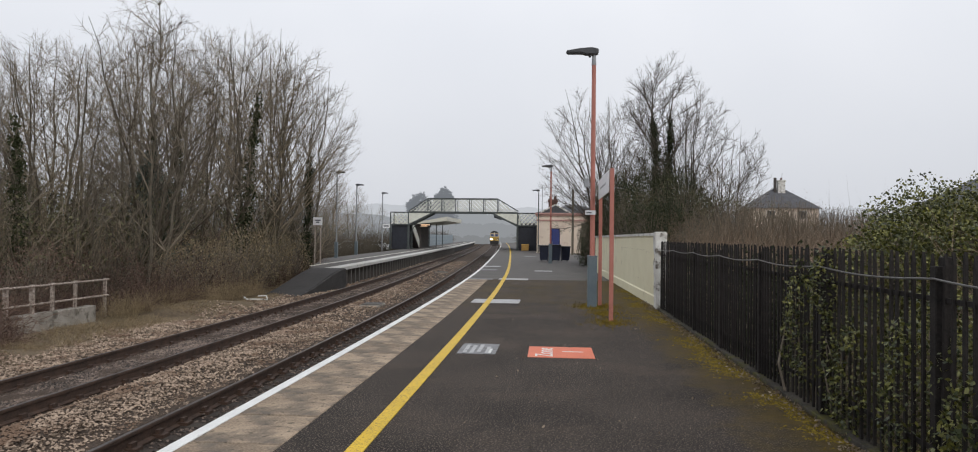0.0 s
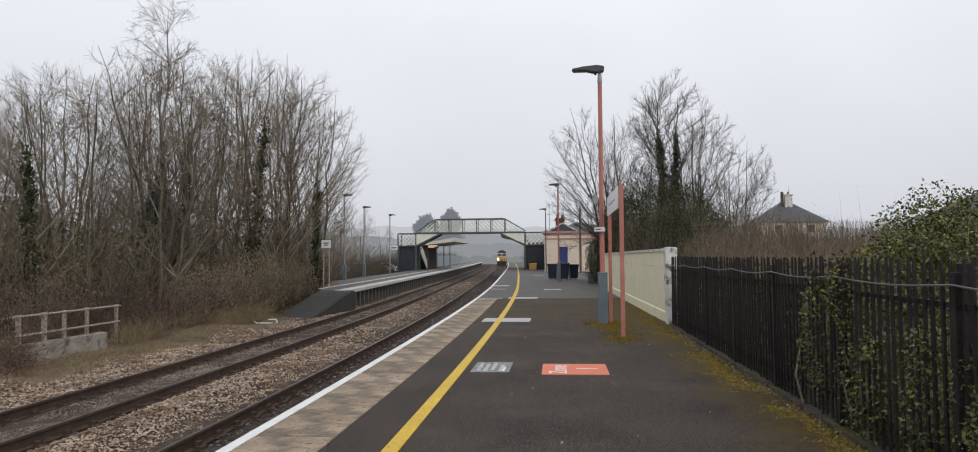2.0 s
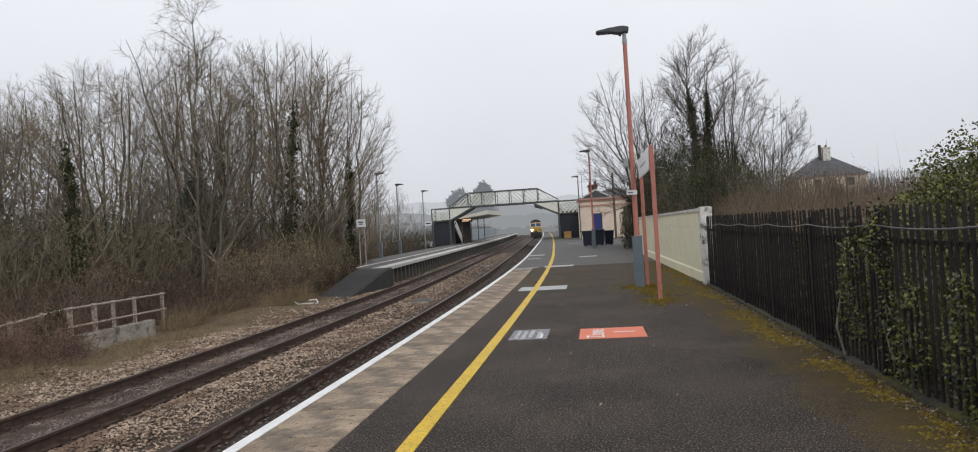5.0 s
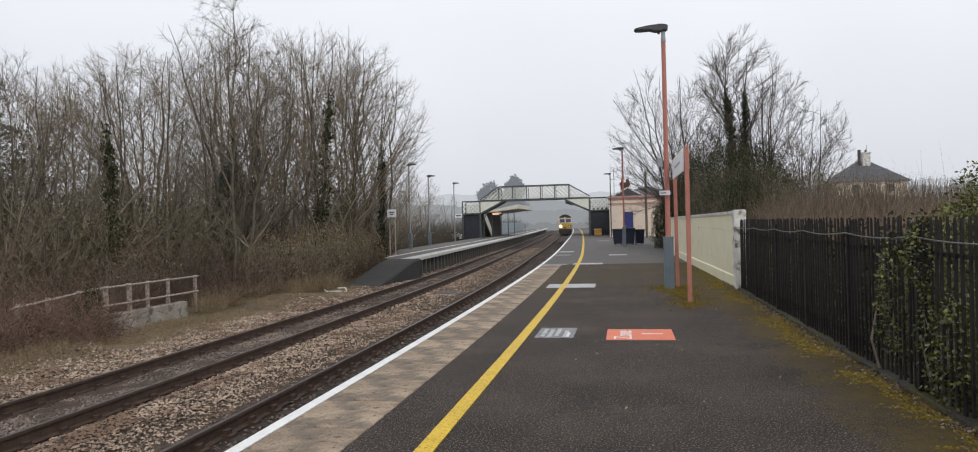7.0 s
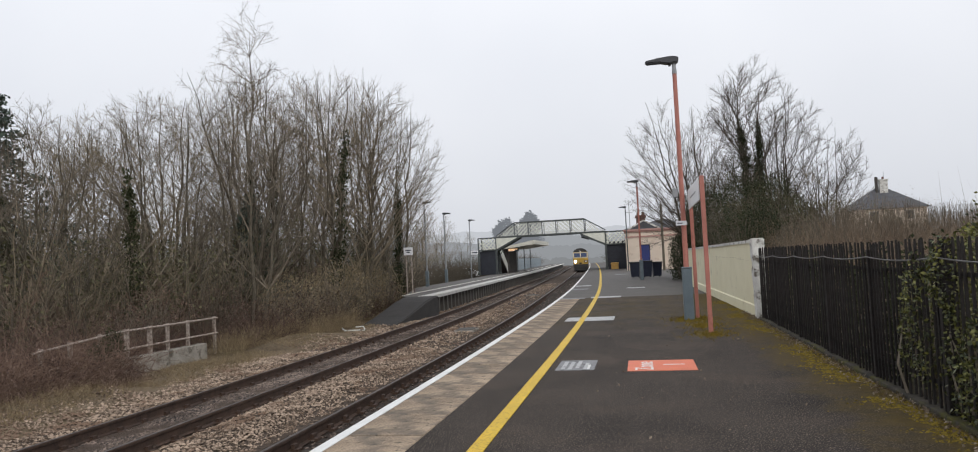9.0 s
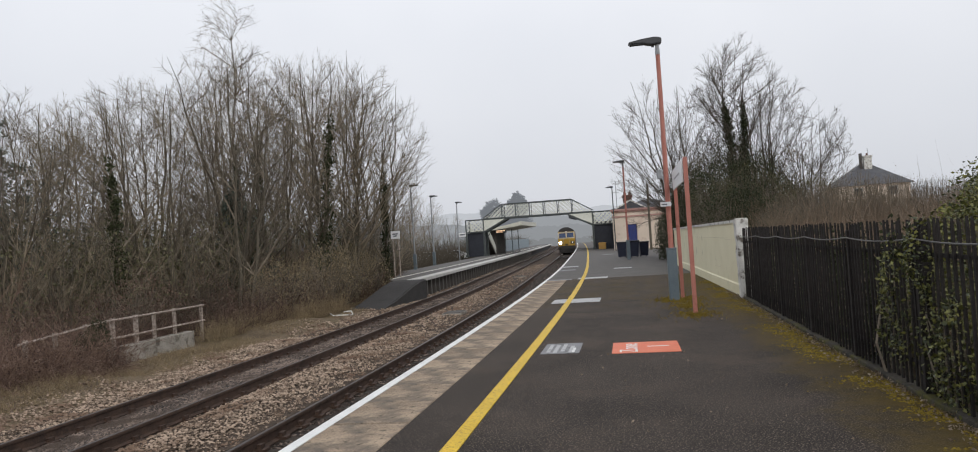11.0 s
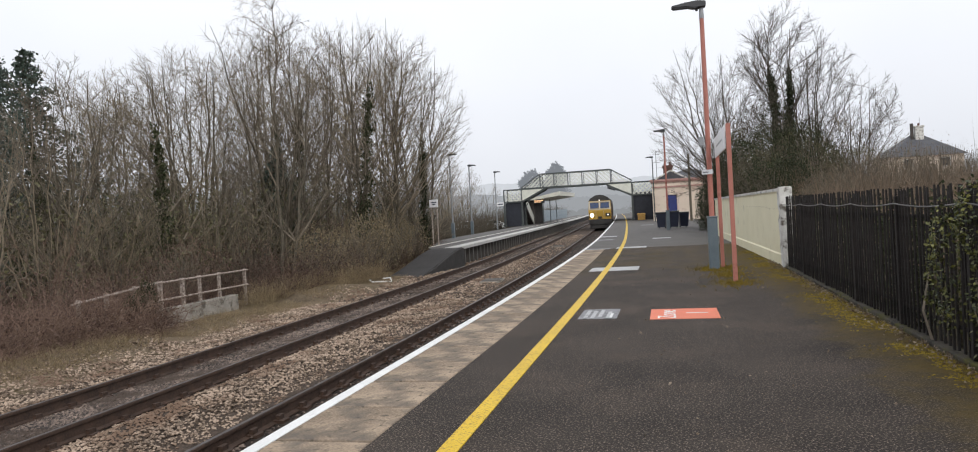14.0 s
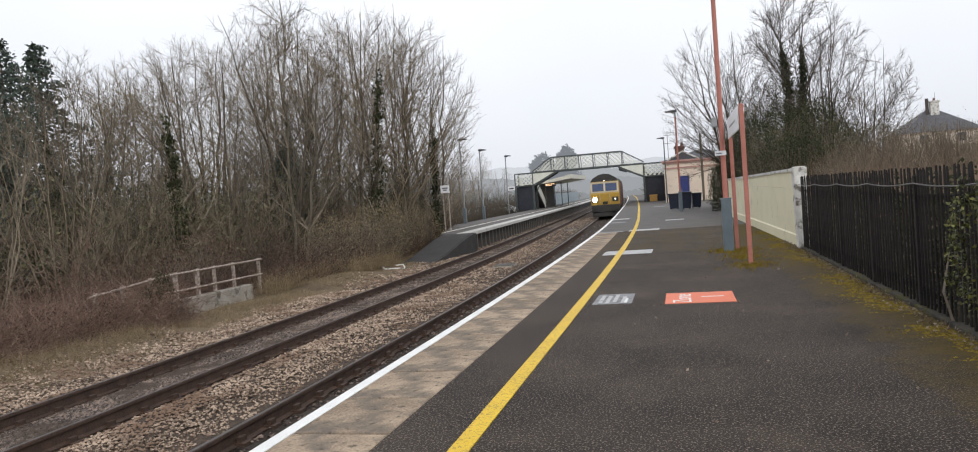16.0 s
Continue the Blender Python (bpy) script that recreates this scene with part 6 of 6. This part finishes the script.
def far_tree(x, y, z, r, h, seed):
    """A rounded evergreen far off; its flat grey glow is painted-in mist."""
    rng, places = random.Random(seed), []
    for dx, dz, k in ((0, 0, 1), (-0.7, -0.35, 0.75), (0.7, -0.45, 0.75), (0.1, -0.8, 1.0)):
        for _ in range(900):
            d = any_way(rng)
            q = (0.5 + 0.5 * rng.random() ** 0.4) * (1 + 0.3 * noise.noise((d.x * 2 + seed, d.y * 2, d.z * 2)))
            places.append(Vector((x + dx * r + d.x * r * k * q, y + d.y * r * k * q, z + dz * h + d.z * h * k * q)))
    tagged(part("backdrop", leaves(rng, places, 1.1), "mist_dark"), "distant rounded evergreen trees, mist put in as a grey glow", "backdrop", kind="structure")


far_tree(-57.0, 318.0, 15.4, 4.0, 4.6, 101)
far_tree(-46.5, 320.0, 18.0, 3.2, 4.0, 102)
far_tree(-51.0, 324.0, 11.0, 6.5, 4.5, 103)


def build_distance(far, top, ragged, a0, a1, key, label, seed, swell=3.0):
    """A rise of woodland with a ragged edge of bare tree tops, its mist painted as an even glow."""
    v, f, n = [], [], int((a1 - a0) * far / 38)
    for i in range(n + 1):
        w = i * 38.0 / far
        a = radians(a0 + w)
        x, y = -far * math.sin(a) - 20, far * math.cos(a)
        z = top + swell * noise.noise((w * 0.13, seed, 0)) + 0.5 * swell * noise.noise((w * 0.5, 3, seed)) + ragged * noise.noise((w * 1.9, seed, 5)) + ragged * noise.noise((w * 7.7, 1, seed))
        v += [(x, y, -6), (x, y, z)]
    for i in range(n):
        f.append((2 * i, 2 * i + 2, 2 * i + 3, 2 * i + 1))
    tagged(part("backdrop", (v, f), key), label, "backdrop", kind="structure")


build_distance(390, 16.5, 0.5, -110, 110, "mist_high", "pale hill, mist put in as its own glow", 6, 4.0)
build_distance(335, 11.5, 0.8, -110, 110, "mist", "distant grey woodland, mist put in as its own glow", 1)
build_distance(290, 6.5, 1.0, -60, 60, "mist_mid", "dim woodland in the middle distance, mist put in as glow", 4, 2.5)
build_distance(250, 1.8, 0.9, -50, 50, "mist_near", "low bare trees, mist put in as a darker glow", 9, 1.6)


# ---- the train ----
def build_train():
    loco = thing("diesel_locomotive", "diesel freight locomotive with yellow cab front and dark roof", "train")
    # built with its nose at y = 0, its body towards +y, z = 0 at the rail head
    sec = [(-1.30, 1.0), (-1.33, 2.9), (-1.27, 3.30), (-1.02, 3.66), (-0.5, 3.96), (0.0, 4.04), (0.5, 3.96), (1.02, 3.66), (1.27, 3.30), (1.33, 2.9), (1.30, 1.0)]
    bm = bmesh.new()
    prism(bm, sec, "y", 2.2, 19.5)
    part("body", bm, "train_maroon", loco, "dark maroon body side")
    bm = bmesh.new()
    prism(bm, [(x * 1.012, z * 1.005) for x, z in sec[2:9]], "y", 0.36, 19.6)
    part("roof", bm, "train_dark", loco, "dark sooty arched roof")
    cab = bmesh.new()
    vs = [cab.verts.new(p) for p in ((-1.28, 0.10, 1.2), (1.28, 0.10, 1.2), (1.31, 0.0, 2.2), (-1.31, 0.0, 2.2), (1.26, 0.34, 3.34), (-1.26, 0.34, 3.34), (-1.28, 2.2, 1.2), (1.28, 2.2, 1.2), (1.33, 2.2, 3.30), (-1.33, 2.2, 3.30))]
    for q in ((0, 1, 2, 3), (3, 2, 4, 5), (1, 7, 8, 4, 2), (6, 0, 3, 5, 9), (5, 4, 8, 9), (6, 7, 1, 0), (9, 8, 7, 6)):
        cab.faces.new([vs[i] for i in q])
    cab = part("cab", cab, "train_yellow", loco, "yellow cab front")

    def rake(z):
        """The cab front leans back above its waist."""
        return 0.34 * max(0.0, z - 2.2) / 1.14

    for a, b in ((-1.10, -0.09), (0.09, 1.10)):
        w = bmesh.new()
        q = [w.verts.new((x, rake(z), z)) for z in (2.46, 3.14) for x in (a, b)]
        q2 = [w.verts.new((v.co.x, v.co.y - 0.02, v.co.z + 0.006)) for v in q]
        for face in ((4, 5, 7, 6), (0, 2, 3, 1), (0, 1, 5, 4), (2, 6, 7, 3), (0, 4, 6, 2), (1, 3, 7, 5)):
            w.faces.new([(q + q2)[i] for i in face])
        part("windscreen", w, "cab_glass", cab, "blue-tinted windscreen")
        wiper = bmesh.new()
        bar(wiper, (a + 0.15, rake(2.4) - 0.04, 2.4), (a + 0.5, rake(3.0) - 0.04, 3.0), 0.012, None, 5)
        part("wiper", wiper, "train_dark", cab)
    for x in (-1.2, 0, 1.2):
        part("pillar", strut(bmesh.new(), (x, rake(2.4) - 0.01, 2.4), (x, rake(3.22) - 0.01, 3.22), 0.13, 0.05), "train_cream", cab)
    for z in (2.38, 3.24):
        part("window_rail", boxes((-1.26, 1.26, rake(z) - 0.035, rake(z) + 0.03, z - 0.06, z + 0.06)), "train_cream", cab)
    for x in (-0.93, 0.93):
        lamp = bmesh.new()
        bar(lamp, (x, -0.03, 1.68), (x, 0.05, 1.68), 0.20 if x < 0 else 0.08, None, 14)
        part("headlight", lamp, "headlight" if x < 0 else "marker", cab, "lit headlight" if x < 0 else "lit marker lamp")
        part("lamp_cluster", boxes((x - 0.28, x + 0.28, -0.005, 0.08, 1.48, 1.88)), "train_dark", cab)
    part("coupling_socket", boxes((-0.22, 0.22, -0.02, 0.08, 1.25, 1.5), bevel=0.02), "train_dark", cab)
    for x in (-0.45, 0.45):
        rail = bmesh.new()
        bar(rail, (x, -0.04, 1.3), (x, -0.04, 2.2), 0.02, None, 6)
        part("grab_rail", rail, "train_cream", cab)
    top = bmesh.new()
    bar(top, (0, 0.24, 3.42), (0, 0.42, 3.42), 0.06, None, 10)
    part("top_light", top, "marker", cab, "lit lamp above the windscreens")
    part("buffer_beam", boxes((-1.28, 1.28, -0.05, 0.3, 0.55, 1.2), bevel=0.03), "train_dark", loco)
    for x in (-0.87, 0.87):
        buf = bmesh.new()
        bar(buf, (x, -0.5, 0.98), (x, -0.05, 0.98), 0.1, None, 10), bar(buf, (x, -0.56, 0.98), (x, -0.5, 0.98), 0.23, None, 14)
        part("buffer", buf, "train_dark", loco)
    part("snow_plough", boxes((-1.2, 1.2, -0.02, 0.2, 0.12, 0.5), bevel=0.03), "train_dark", loco)
    for y in (3.6, 15.9):
        bogie = part("bogie", boxes((-1.2, -0.95, y - 2.3, y + 2.3, 0.35, 0.85), (0.95, 1.2, y - 2.3, y + 2.3, 0.35, 0.85), (-0.95, 0.95, y - 0.2, y + 0.2, 0.45, 0.85), bevel=0.02), "train_dark", loco)
        for k in (-1.7, 0, 1.7):
            for s in (-0.752, 0.752):
                wheel = bmesh.new()
                bar(wheel, (s - 0.065, y + k, 0.535), (s + 0.065, y + k, 0.535), 0.53, None, 20)
                part("wheel", wheel, "train_dark", bogie)
    part("fuel_tank", boxes((-1.2, 1.2, 7.2, 12.3, 0.3, 0.95), bevel=0.1), "train_dark", loco)
    part("underframe", boxes((-1.25, 1.25, 0.3, 19.5, 0.85, 1.02)), "train_dark", loco)
    return loco


loco = build_train()

# ---- edge slabs of the near platform ----
def build_slabs():
    rng = random.Random(17)
    me, y = None, 28.6
    while y > -13.6:
        d = 0.915
        if me is None:
            ob = part("edge_slab", boxes((EDGE, -2.088, 0.010 - d, -0.010, -0.09, 0.0), bevel=0.012), "slab", platform)
            me = ob.data
        else:
            ob = new("edge_slab", me)
            ob.parent = platform
        ob.matrix_basis = pose(bend(y - d / 2), y, rng.uniform(-0.004, 0.0015), rng.uniform(-0.15, 0.15), 0, math.degrees(math.atan(bend(y - d) - bend(y)) / d) if y > 14 else 0)
        y -= d


build_slabs()


def motions():
    """The train runs in on the near line at a steady pace."""
    rows = []
    for t, y in ((0.0, 213), (2.0, 194.5), (4.0, 176), (7.0, 148), (9.0, 131), (11.0, 114), (12.5, 100.5), (14.0, 87), (16.0, 68.5)):
        slope = math.degrees(math.atan(bend(y + 8) - bend(y + 7)))
        rows.append((t, pose(NEAR + bend(y), y, RAIL, 0, 0, -slope)))
    walk(loco, rows)


motions()
